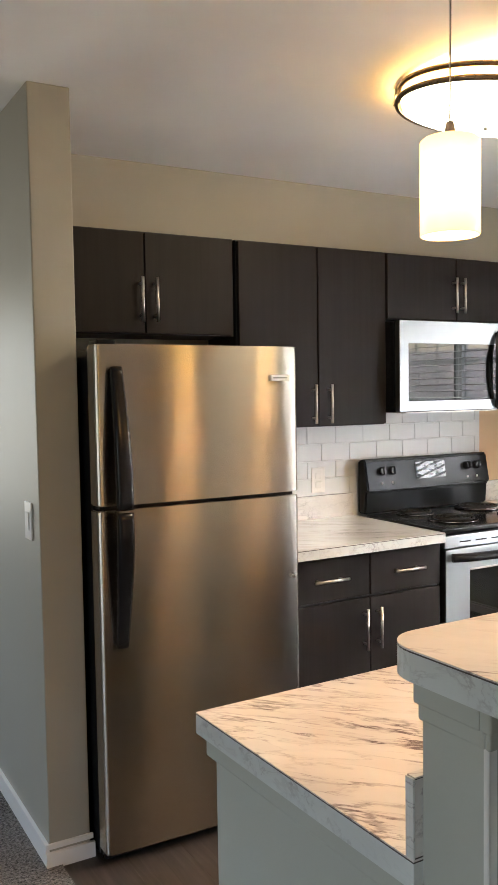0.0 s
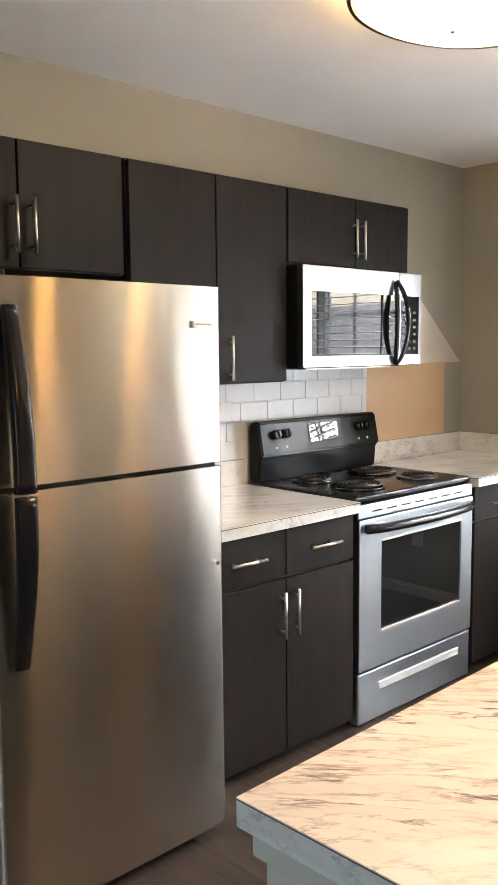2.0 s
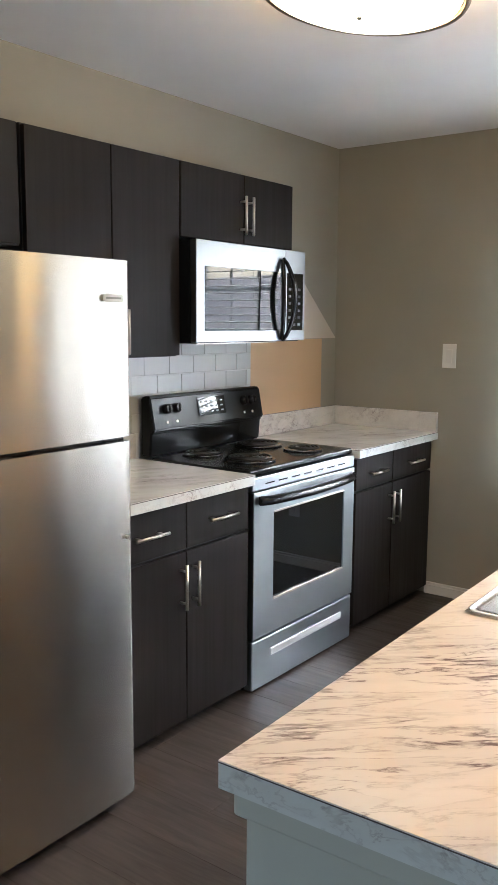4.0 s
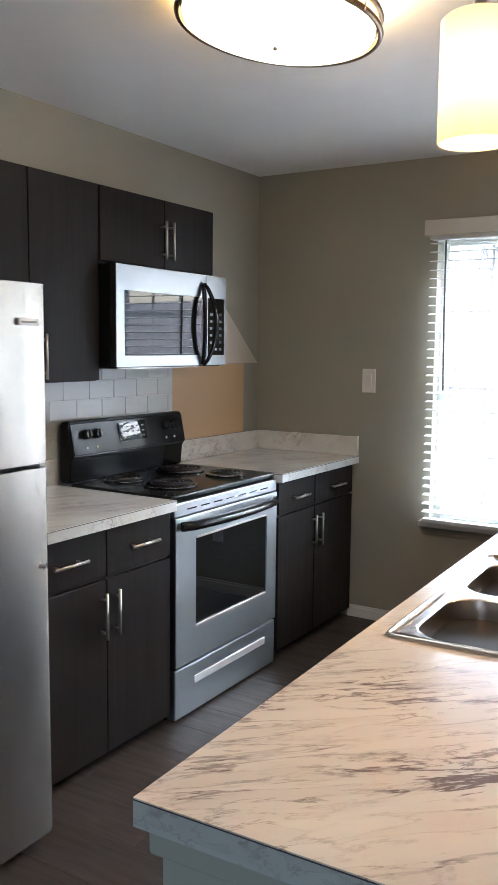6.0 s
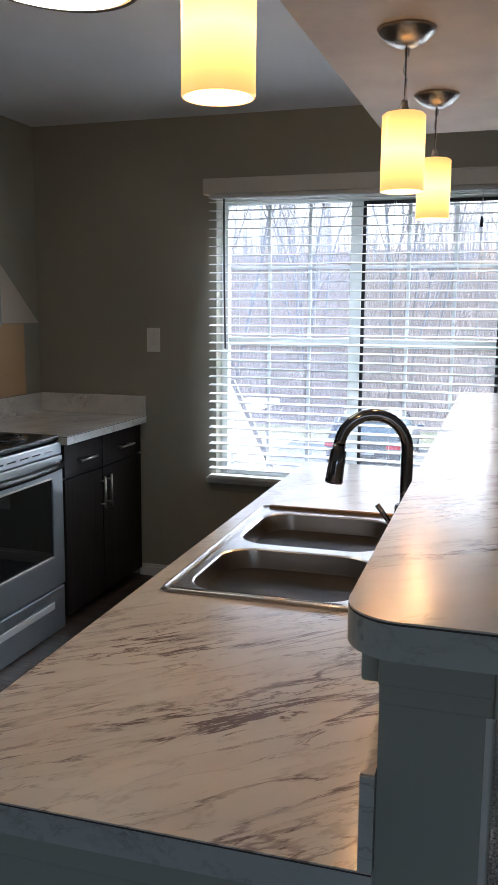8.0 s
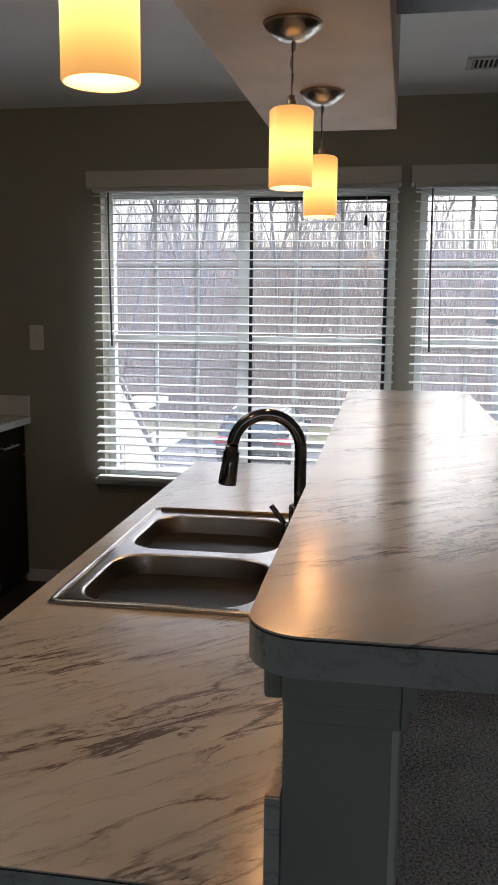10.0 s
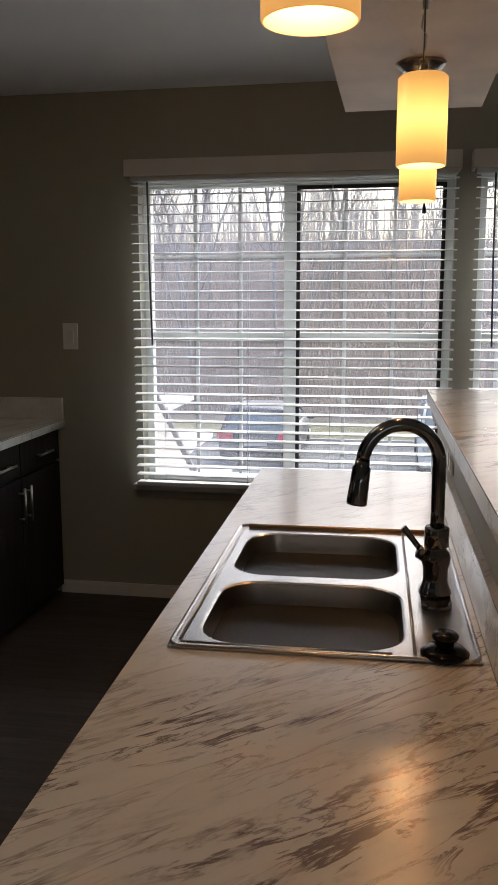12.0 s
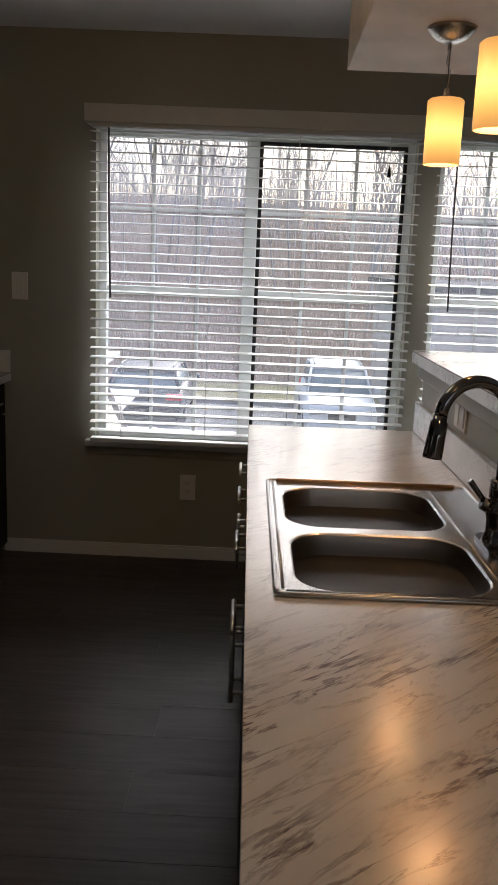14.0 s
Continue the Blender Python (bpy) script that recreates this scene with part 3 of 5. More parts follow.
def blind(y0, y1, wand_y, label):
    b = thing("window_blind", (WX - 0.06, (y0 + y1) / 2, WZ0), label, "blind", "blinds on the window wall")
    part("valance", box(WX - 0.118, y0 - 0.006, 1.990, WX - 0.106, y1 + 0.02, 2.062, 0.003), VALM, b)
    part("valance_return", box(WX - 0.106, y1 + 0.008, 1.990, WX - 0.001, y1 + 0.02, 2.062), VALM, b)
    part("valance_return", box(WX - 0.106, y0 - 0.006, 1.990, WX - 0.001, y0 + 0.004, 2.062), VALM, b)
    part("headrail", box(WX - 0.095, y0 + 0.005, 1.975, WX - 0.035, y1, 2.03, 0.002), BLINDM, b)
    n, zt, zb = 32, 1.960, 0.677
    me = None
    rng = random.Random(4)
    for k in range(n):
        z = zt + (zb - zt) * k / (n - 1)
        if me is None:
            bm = bmesh.new()
            prof = [(-0.025, -0.0012), (-0.012, 0.0012), (0.0, 0.002), (0.012, 0.0012), (0.025, -0.0012)]
            top = [[bm.verts.new((x, y, zz + 0.0012)) for x, zz in prof] for y in (y0 - (y0 + y1) / 2, y1 - (y0 + y1) / 2)]
            low = [[bm.verts.new((x, y, zz - 0.0012)) for x, zz in prof] for y in (y0 - (y0 + y1) / 2, y1 - (y0 + y1) / 2)]
            for i in range(4):
                bm.faces.new((top[0][i], top[0][i + 1], top[1][i + 1], top[1][i]))
                bm.faces.new((low[0][i + 1], low[0][i], low[1][i], low[1][i + 1]))
            for e in (0, 1):
                for i in range(4):
                    bm.faces.new((top[e][i], low[e][i], low[e][i + 1], top[e][i + 1]))
            bm.faces.new((top[0][0], top[1][0], low[1][0], low[0][0]))
            bm.faces.new((top[0][4], low[0][4], low[1][4], top[1][4]))
            bmesh.ops.recalc_face_normals(bm, faces=bm.faces)
            me = bpy.data.meshes.new("slat")
            bm.to_mesh(me)
            bm.free()
            me.materials.append(BLINDM)
        s = new("slat", me)
        s.parent = b
        s.location = (rng.uniform(-0.0008, 0.0008) - 0.005, 0, z - WZ0 + rng.uniform(-0.0008, 0.0008))
        s.rotation_euler = (rng.uniform(-0.0012, 0.0012), radians(-4 + rng.uniform(-1, 1)), 0)
    part("bottom_rail", box(WX - 0.09, y0, 0.625, WX - 0.04, y1, 0.643, 0.003), BLINDM, b)
    for f in (0.1, 0.37, 0.63, 0.9):
        y = y0 + (y1 - y0) * f
        bm = bmesh.new()
        for x in (WX - 0.0925, WX - 0.0375):
            sweep(bm, [(x, y, 0.65), (x, y, 1.98)], 0.0009, 5)
        part("ladder_cord", bm, CORDM, b)
    part("tilt_wand", tube([(WX - 0.100, wand_y, 1.97), (WX - 0.104, wand_y - 0.004, 1.6), (WX - 0.108, wand_y - 0.012, 1.27)], 0.0042, 6), WANDM, b, "slim grey tilt wand")
    yc = y0 + 0.14
    part("lift_cord", tube([(WX - 0.100, yc, 1.97), (WX - 0.1, yc, 1.86)], 0.0012, 5), CORDM, b)
    part("cord_tassel", tube([(WX - 0.1, yc, 1.86), (WX - 0.1, yc, 1.845), (WX - 0.1, yc, 1.815)], [0.003, 0.006, 0.008], 8), SCREENF, b, "small dark cord tassel")
    return b


blind(1.655, 3.052, 2.972, "white two-inch horizontal blind, slats open, over the window")
blind(0.17, 1.585, 1.515, "white two-inch horizontal blind, slats open, beside the dining area")


# ---- kitchen units ----
def handle(parent, x, z0, z1, y_face, sign=-1, horizontal=False, x1=None):
    """Bar pull on two posts. sign: the side of the face on which it stands."""
    y = y_face + sign * 0.030
    bm = bmesh.new()
    if horizontal:
        sweep(bm, [(x, y, z0), (x1, y, z0)], 0.0055, 10)
        for px in (x + 0.025, x1 - 0.025):
            sweep(bm, [(px, y, z0), (px, y_face, z0)], 0.0045, 8)
    else:
        sweep(bm, [(x, y, z0), (x, y, z1)], 0.0055, 10)
        for pz in (z0 + 0.022, z1 - 0.022):
            sweep(bm, [(x, y, pz), (x, y_face, pz)], 0.0045, 8)
    return part("handle", bm, NICKEL, parent, "brushed nickel bar pull")


def front(name, parent, x0, x1, z0, z1, y_face, sign=-1):
    a, b = sorted((y_face, y_face - sign * 0.019))
    return part(name, box(x0, a, z0, x1, b, z1, 0.0018), CAB, parent)


def upper(x0, x1, z0, z1, split, label, handles, y_face=3.79, sides=0.004):
    c = thing("wall_cabinet", ((x0 + x1) / 2, 3.92, z0), label, "cabinet", "wall cabinets")
    part("cabinet_box", box(x0 + 0.001, y_face + 0.0195, z0, x1 - 0.001, WY - 0.002, z1, 0.001), CABIN, c)
    for a, b, hx in ((x0 + sides, split - 0.003, handles[0]), (split + 0.003, x1 - sides, handles[1])):
        d = front("door", c, a, b, z0 + 0.004, z1 - 0.006, y_face)
        if hx:
            handle(d, hx, handles[2], handles[3], y_face)
    return c


upper(1.362, 2.112, 1.69, 2.058, 1.742, "dark espresso two-door wall cabinet above the refrigerator", (1.722, 1.778, 1.732, 1.892), 3.79, 0.012)
upper(2.122, 2.838, 1.331, 2.058, 2.488, "tall dark espresso two-door wall cabinet beside the microwave", (2.458, 2.535, 1.346, 1.503))
upper(2.842, 3.592, 1.775, 2.058, 3.235, "short dark espresso two-door wall cabinet above the microwave", (3.212, 3.262, 1.812, 1.966))


def base_unit(x0, x1, split, label, y_face=3.455, sign=-1, back=WY - 0.002, pulls=True, zd=0.70):
    c = thing("base_cabinet", ((x0 + x1) / 2, (y_face + back) / 2, 0), label, "cabinet", "base cabinets")
    a, b = sorted((y_face - sign * 0.0195, back))
    part("cabinet_box", box(x0 + 0.001, a, 0.10, x1 - 0.001, b, CT - 0.039), CABIN, c)
    ta, tb = sorted((y_face - sign * 0.075, back))
    part("toe_kick", box(x0 + 0.002, ta, FL - 0.005, x1 - 0.002, tb, 0.10), CABIN, c)
    if y_face > 3 and x0 < 3:
        part("toe_trim", box(x0 + 0.004, y_face + 0.066, FL + 0.0005, x1 - 0.004, y_face + 0.0745, FL + 0.016, 0.003), TRIM, c, "pale shoe moulding")
    for a, b, hx in ((x0 + 0.004, split - 0.0025, split - 0.032), (split + 0.0025, x1 - 0.004, split + 0.032)):
        d = front("drawer_front", c, a, b, zd + 0.012, CT - 0.046, y_face, sign)
        m = (a + b) / 2
        if pulls:
            handle(d, m - 0.075, 0.791, 0.791, y_face, sign, True, m + 0.075)
        d = front("door", c, a, b, 0.106, zd, y_face, sign)
        if pulls:
            handle(d, hx, zd - 0.19, zd - 0.035, y_face, sign)
    return c


base_unit(2.10, 2.832, 2.483, "dark espresso base cabinet, two drawers, two doors, beside the refrigerator")
base_unit(3.618, 4.395, 3.97, "dark espresso base cabinet, two drawers, two doors, in the corner", zd=0.715)
PENINSULA.append(base_unit(1.24, 1.86, 1.55, "dark espresso base cabinet without pulls under the peninsula worktop", 2.262, 1, 1.712, False))
PENINSULA.append(base_unit(1.865, 2.745, 2.312, "dark espresso sink base cabinet under the sink", 2.262, 1, 1.712))
PENINSULA.append(base_unit(2.75, 3.36, 3.14, "dark espresso base cabinet at the end of the peninsula", 2.262, 1, 1.712))


def worktop(name, outline, z1, label, mat=None, thick=0.038):
    w = thing(name, (sum(p[0] for p in outline) / len(outline), sum(p[1] for p in outline) / len(outline), z1 - thick), label, "worktop", "marble laminate worktops")
    part("top", slab(outline, z1 - 0.002, z1), mat or MARBLE, w)
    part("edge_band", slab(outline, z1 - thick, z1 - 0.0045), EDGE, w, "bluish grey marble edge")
    return w


def seam(w, outline, z1):
    inner = [(x, y) for x, y in outline]
    part("seam", slab(inner, z1 - 0.0045, z1 - 0.002), SEAM, w, "thin dark laminate seam")


o = [(2.072, 3.43), (2.836, 3.43), (2.836, WY - 0.001), (2.072, WY - 0.001)]
w = worktop("worktop", o, CT, "cream marble laminate worktop beside the stove", MARBLE2)
seam(w, o, CT)
part("splashback", box(2.10, WY - 0.021, CT + 0.0005, 2.836, WY - 0.0012, CT + 0.10, 0.001), MARBLE2, w)
o = [(3.608, 3.43), (WX - 0.001, 3.43), (WX - 0.001, WY - 0.001), (3.608, WY - 0.001)]
w = worktop("worktop", o, CT, "pale marble laminate corner worktop with splashbacks", MARBLE2)
seam(w, o, CT)
part("splashback", box(3.608, WY - 0.021, CT + 0.0005, WX - 0.022, WY - 0.0012, CT + 0.10, 0.001), MARBLE2, w)
part("splashback", box(WX - 0.021, 3.432, CT + 0.0005, WX - 0.0012, WY - 0.0012, CT + 0.10, 0.001), MARBLE2, w)


# ---- peninsula: worktop with the cut-out for the sink ----
SX0, SX1, SY0, SY1 = 1.891, 2.641, 1.7345, 2.227


def frame_slab(outer, hole, z0, z1):
    """A rectangular plate (x0, y0, x1, y1) with a rectangular hole."""
    bm = bmesh.new()
    ox0, oy0, ox1, oy1 = outer
    hx0, hy0, hx1, hy1 = hole
    add_box(bm, ox0, oy0, z0, hx0, oy1, z1)
    add_box(bm, hx1, oy0, z0, ox1, oy1, z1)
    add_box(bm, hx0, oy0, z0, hx1, hy0, z1)
    add_box(bm, hx0, hy1, z0, hx1, oy1, z1)
    bmesh.ops.remove_doubles(bm, verts=bm.verts, dist=1e-6)
    return bm


def peninsula():
    w = thing("peninsula_worktop", ((PX0 + PX1) / 2, 2.0, CT - 0.038), "cream marble laminate peninsula worktop with brown veins round the sink", "worktop", "marble laminate worktops")
    PENINSULA.append(w)
    outer, hole = (PX0, 1.7085, PX1, 2.273), (SX0 + 0.02, SY0 + 0.02, SX1 - 0.02, SY1 - 0.02)
    part("top", frame_slab(outer, hole, CT - 0.002, CT), BANDED, w)
    part("seam", frame_slab(outer, hole, CT - 0.004, CT - 0.0021), SEAM, w, "thin dark laminate seam")
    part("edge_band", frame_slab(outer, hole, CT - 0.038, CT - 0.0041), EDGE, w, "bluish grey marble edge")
    part("splashback", box(PX0 + 0.003, 1.7087, CT + 0.0025, PX1 - 0.002, 1.7225, CT + 0.0985), MARBLE2, w, "low marble laminate splashback")
    part("splash_top", box(PX0 + 0.003, 1.7087, CT + 0.0998, PX1 - 0.002, 1.7225, CT + 0.1015), MARBLE2, w)
    part("splash_seam", box(PX0 + 0.002, 1.7086, CT + 0.0986, PX1 - 0.002, 1.7229, CT + 0.0997), SEAM, w, "thin dark laminate seam")
    part("foot_seam", box(PX0 + 0.003, 1.7088, CT + 0.0005, PX1 - 0.002, 1.7229, CT + 0.0022), SEAM, w, "thin dark laminate seam")
    part("splash_end", box(PX0, 1.7085, CT + 0.0005, PX0 + 0.0025, 1.7225, CT + 0.1), EDGE, w, "greenish grey marble edge")
    b = thing("bar_worktop", ((PX0 + PX1) / 2, 1.6, BAR_BOT), "raised cream marble laminate bar top with rounded corners", "worktop", "marble laminate worktops")
    PENINSULA.append(b)
    o = rounded(1.155, 1.345, PX1 + 0.03, 1.742, (0.055, 0.09, 0.02, 0.055), 8)
    part("top", slab(o, BAR_TOP - 0.002, BAR_TOP), MARBLE, b)
    part("seam", slab(o, BAR_TOP - 0.004, BAR_TOP - 0.0021), SEAM, b, "thin dark laminate seam")
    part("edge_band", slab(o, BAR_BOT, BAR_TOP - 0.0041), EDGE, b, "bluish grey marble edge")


peninsula()


def sink():
    s = thing("kitchen_sink", ((SX0 + SX1) / 2, (SY0 + SY1) / 2, CT), "double-bowl stainless steel drop-in sink in the peninsula worktop", "sink")
    PENINSULA.append(s)
    z = CT + 0.0045
    bowls = ((1.918, 1.850, 2.222, 2.187), (2.266, 1.852, 2.572, 2.190))
    # rim with two rounded openings, bridged ring by ring
    bm = bmesh.new()
    for (x0, y0, x1, y1), (cx0, cx1) in zip(bowls, ((SX0, 2.2465), (2.2465, SX1))):
        hole = rounded(x0, y0, x1, y1, 0.075, 8)
        n = len(hole)
        cy = (SY0 + SY1) / 2
        outer = []
        mx, my = (x0 + x1) / 2, (y0 + y1) / 2
        for hx, hy in hole:
            dx, dy = hx - mx, hy - my
            ts = []
            if dx > 0: ts.append((cx1 - mx) / dx)
            if dx < 0: ts.append((cx0 - mx) / dx)
            if dy > 0: ts.append((SY1 - my) / dy)
            if dy < 0: ts.append((SY0 - my) / dy)
            t = min(ts)
            outer.append([mx + dx * t, my + dy * t])
        # snap the nearest outline point onto each corner of the cell
        for qx in (cx0, cx1):
            for qy in (SY0, SY1):
                k = min(range(n), key=lambda i: (outer[i][0] - qx) ** 2 + (outer[i][1] - qy) ** 2)
                outer[k] = [qx, qy]
        rings = [[bm.verts.new((x, y, z)) for x, y in outer], [bm.verts.new((x, y, z)) for x, y in rounded(x0 - 0.004, y0 - 0.004, x1 + 0.004, y1 + 0.004, 0.078, 8)],
                 [bm.verts.new((x, y, z - 0.003)) for x, y in hole]]
        for a, b in zip(rings, rings[1:]):
            for k in range(n):
                bm.faces.new((a[k], a[(k + 1) % n], b[(k + 1) % n], b[k]))
        # the bowl, in the darkened steel that carries its shade
        levels = [(0.0, 0.0, 0.075), (0.004, -0.03, 0.075), (0.010, -0.13, 0.07), (0.022, -0.160, 0.06), (0.05, -0.176, 0.05), (0.11, -0.180, 0.03)]
        rr = []
        bm2 = bmesh.new()
        for inset, dz, rad in levels:
            rr.append([bm2.verts.new((x, y, z - 0.003 + dz)) for x, y in rounded(x0 + inset, y0 + inset, x1 - inset, y1 - inset, rad, 8)])
        for a, b in zip(rr, rr[1:]):
            for k in range(n):
                bm2.faces.new((a[k], a[(k + 1) % n], b[(k + 1) % n], b[k])).smooth = True
        bm2.faces.new(rr[-1])
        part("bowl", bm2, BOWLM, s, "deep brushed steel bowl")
    bmesh.ops.remove_doubles(bm, verts=bm.verts, dist=1e-5)
    bmesh.ops.recalc_face_normals(bm, faces=bm.faces)
    if bm.faces[0].normal.z < 0:
        bmesh.ops.reverse_faces(bm, faces=bm.faces)
    part("rim", bm, SINKM, s)
    # the bar's orange colour stands in for the lamps mirrored in it
    part("ledge", box(SX1 - 0.026, SY0 + 0.03, z - 0.002, SX1 - 0.016, SY1 - 0.025, z + 0.009, 0.003), RIM_GLINT, s, "slim raised bar along the far rim, lamp reflection in its colour")
    # raised outer lip and deck grooves
    bm = bmesh.new()
    loop = rounded(SX0 + 0.004, SY0 + 0.004, SX1 - 0.004, SY1 - 0.004, 0.02, 4)
    loop = loop + [loop[0], loop[1]]
    sweep(bm, [(x, y, CT + 0.004) for x, y in loop], 0.0048, 8)
    part("lip", bm, SINKM, s)
    bm = bmesh.new()
    sweep(bm, [(SX0 + 0.017, SY1 - 0.020, z), (SX0 + 0.017, 1.87, z)], 0.003, 8)
    sweep(bm, [(SX0 + 0.03, SY1 - 0.016, z), (SX1 - 0.03, SY1 - 0.016, z)], 0.003, 8)
    sweep(bm, [(SX1 - 0.022, SY1 - 0.03, z), (SX1 - 0.022, 1.83, z)], 0.0035, 8)
    sweep(bm, [(SX0 + 0.02, 1.835, z), (SX1 - 0.03, 1.835, z)], 0.003, 8)
    part("deck_ridge", bm, SINKM, s)
    for x in (2.075, 2.42):
        d = part("drain", lathe(x, 2.03, [(0, CT - 0.176), (0.028, CT - 0.176), (0.034, CT - 0.1735), (0.042, CT - 0.1735), (0.044, CT - 0.177)], 24), CHROME, s)
        part("strainer", lathe(x, 2.03, [(0, CT - 0.166), (0.006, CT - 0.166), (0.007, CT - 0.173), (0.026, CT - 0.1745)], 16), CHROME, d)


sink()


def faucet():
    fx, fy = 2.172, 1.789
    f = thing("kitchen_faucet", (fx, fy, CT + 0.005), "dark chrome pull-down gooseneck faucet on the sink deck", "faucet")
    PENINSULA.append(f)
    z = CT + 0.005
    part("deck_plate", slab(rounded(fx - 0.075, fy - 0.027, fx + 0.075, fy + 0.027, 0.026, 8), z, z + 0.009, 0.003), CHROME, f)
    part("body", lathe(fx, fy, [(0, z + 0.009), (0.029, z + 0.009), (0.030, z + 0.014), (0.027, z + 0.022), (0.0225, z + 0.034), (0.0225, z + 0.058), (0.0255, z + 0.068), (0.0265, z + 0.078), (0.0245, z + 0.088), (0.0185, z + 0.094), (0.0185, z + 0.099), (0.0225, z + 0.101), (0.0225, z + 0.134), (0.0205, z + 0.137), (0.0, z + 0.137)], 28), CHROME, f)
    pts = [(fx, fy, z + 0.115), (fx, fy, z + 0.17)]
    R, top = 0.070, z + 0.255
    d = Vector((-0.035, 0.15, 0)).normalized()
    for k in range(19):
        a = math.pi * (k / 18) * 0.97
        pts.append((fx + d.x * R * (1 - math.cos(a)), fy + d.y * R * (1 - math.cos(a)), top + R * math.sin(a)))
    part("spout", tube(pts, 0.0125, 16), CHROME, f)
    p = Vector(pts[-1])
    q = p + Vector((d.x * 0.012, d.y * 0.010, -0.080))
    part("spray_head", tube([p, p.lerp(q, 0.12), p.lerp(q, 0.16), p.lerp(q, 0.55), p.lerp(q, 0.95), q], [0.0135, 0.0135, 0.0165, 0.0175, 0.0190, 0.0180], 18), CHROME, f)
    h = part("valve", tube([(fx, fy, z + 0.076), (fx + 0.004, fy + 0.020, z + 0.082), (fx + 0.006, fy + 0.032, z + 0.088), (fx + 0.006, fy + 0.034, z + 0.089)], [0.015, 0.0145, 0.013, 0.009], 18), CHROME, f)
    part("lever", tube([(fx + 0.005, fy + 0.026, z + 0.088), (fx + 0.006, fy + 0.040, z + 0.106), (fx + 0.006, fy + 0.060, z + 0.132)], [0.006, 0.0055, 0.0062], 10), CHROME, h)


faucet()
x, y, z = 1.918, 1.790, CT + 0.0048
sp = thing("sink_stopper", (x, y, z), "black rubber sink stopper lying on the sink deck", "stopper")
PENINSULA.append(sp)
part("flange", lathe(x, y, [(0, z), (0.037, z), (0.038, z + 0.004), (0.030, z + 0.011), (0.018, z + 0.014), (0.0, z + 0.014)], 28), BLACKP, sp)
part("knob", lathe(x, y, [(0.013, z + 0.0135), (0.014, z + 0.022), (0.020, z + 0.027), (0.021, z + 0.032), (0.017, z + 0.036), (0, z + 0.037)], 20), BLACKP, sp)


# ---- appliances ----
def fridge():
    x0, x1, yf, top = 1.366, 2.059, 3.275, 1.622
    f = thing("refrigerator", ((x0 + x1) / 2, 3.6, 0), "stainless steel top-freezer refrigerator with black handles", "refrigerator")
    part("case", box(x0 + 0.006, yf + 0.078, 0.075, x1 - 0.006, WY - 0.05, top - 0.012, 0.004), BLACKP, f, "black painted side case")
    part("kick_grille", box(x0 + 0.01, yf + 0.06, 0.07, x1 - 0.01, yf + 0.0775, 0.103), BLACKP, f)

    def door(name, z0, z1):
        bm = bmesh.new()
        w = x1 - x0
        out = [(x0, yf + 0.07)]
        for u in (0, 0.004, 0.009, 0.015, 0.022, 0.12, 0.24, 0.36, 0.5, 0.64, 0.76, 0.88, 0.978, 0.985, 0.991, 0.996, 1):
            ex = 0.009 * (max(0, 1 - u * w / 0.014) ** 2 + max(0, 1 - (1 - u) * w / 0.014) ** 2)
            bow = 0.006 * (1 - (2 * u - 1) ** 2)
            out.append((x0 + w * u, yf + 0.010 - bow + ex))
        out.append((x1, yf + 0.07))
        ring0 = [bm.verts.new((a, b, z0)) for a, b in out]
        ring1 = [bm.verts.new((a, b, z1)) for a, b in out]
        m = len(out)
        for k in range(m):
            fc = bm.faces.new((ring0[k], ring0[(k + 1) % m], ring1[(k + 1) % m], ring1[k]))
            fc.smooth = 0 < k < m - 2
        tf = bm.faces.new(ring1)
        bf = bm.faces.new(ring0[::-1])
        bmesh.ops.bevel(bm, geom=list(tf.edges) + list(bf.edges), offset=0.004, segments=2, affect='EDGES')
        bmesh.ops.recalc_face_normals(bm, faces=bm.faces)
        bm.normal_update()
        for e in bm.edges:
            if len(e.link_faces) == 2 and e.calc_face_angle(0) > 0.35:
                e.smooth = False
        return part(name, bm, STEEL, f)

    up = door("freezer_door", 1.150, top)
    lo = door("fridge_door", 0.104, 1.137)
    part("gasket", box(x0 + 0.012, yf + 0.03, 1.138, x1 - 0.012, yf + 0.077, 1.149), BLACKP, f)
    hx = 1.424
    for d, za, zb in ((up, 1.145, 1.555), (lo, 0.735, 1.135)):
        pts, rad = [], []
        for k in range(19):
            u = k / 18
            z = zb + (za - zb) * u if d is up else za + (zb - za) * u
            lift = (0.006 + 0.046 * math.sin(math.pi * 0.5 * min(1, u * 1.15)) ** 1.1)
            pts.append((hx, yf - 0.004 - lift, z))
            rad.append(0.018 + 0.007 * min(1, u * 1.5))
        part("handle", strap(pts, rad, [0.011 + 0.004 * min(1, u2 / 9) for u2 in range(19)]), BLACKP, d, "curved glossy black handle")
    part("badge", box(1.952, yf - 0.0035, 1.512, 2.018, yf + 0.003, 1.531, 0.001), plain("badge_white", (0.7, 0.7, 0.7), 0.3), up, "small pale rectangular badge")
    part("badge_bar", box(1.958, yf - 0.0045, 1.519, 2.011, yf - 0.0035, 1.524), plain("badge_grey", (0.25, 0.25, 0.25), 0.3), up)
    part("hinge_cover", box(x0 + 0.012, yf + 0.02, top + 0.0005, x0 + 0.07, yf + 0.09, top + 0.014, 0.004), BLACKP, f)
    part("lock_screw", tube([(2.03, yf + 0.006, 0.87), (2.03, yf - 0.001, 0.87)], 0.006, 10), NICKEL, lo)
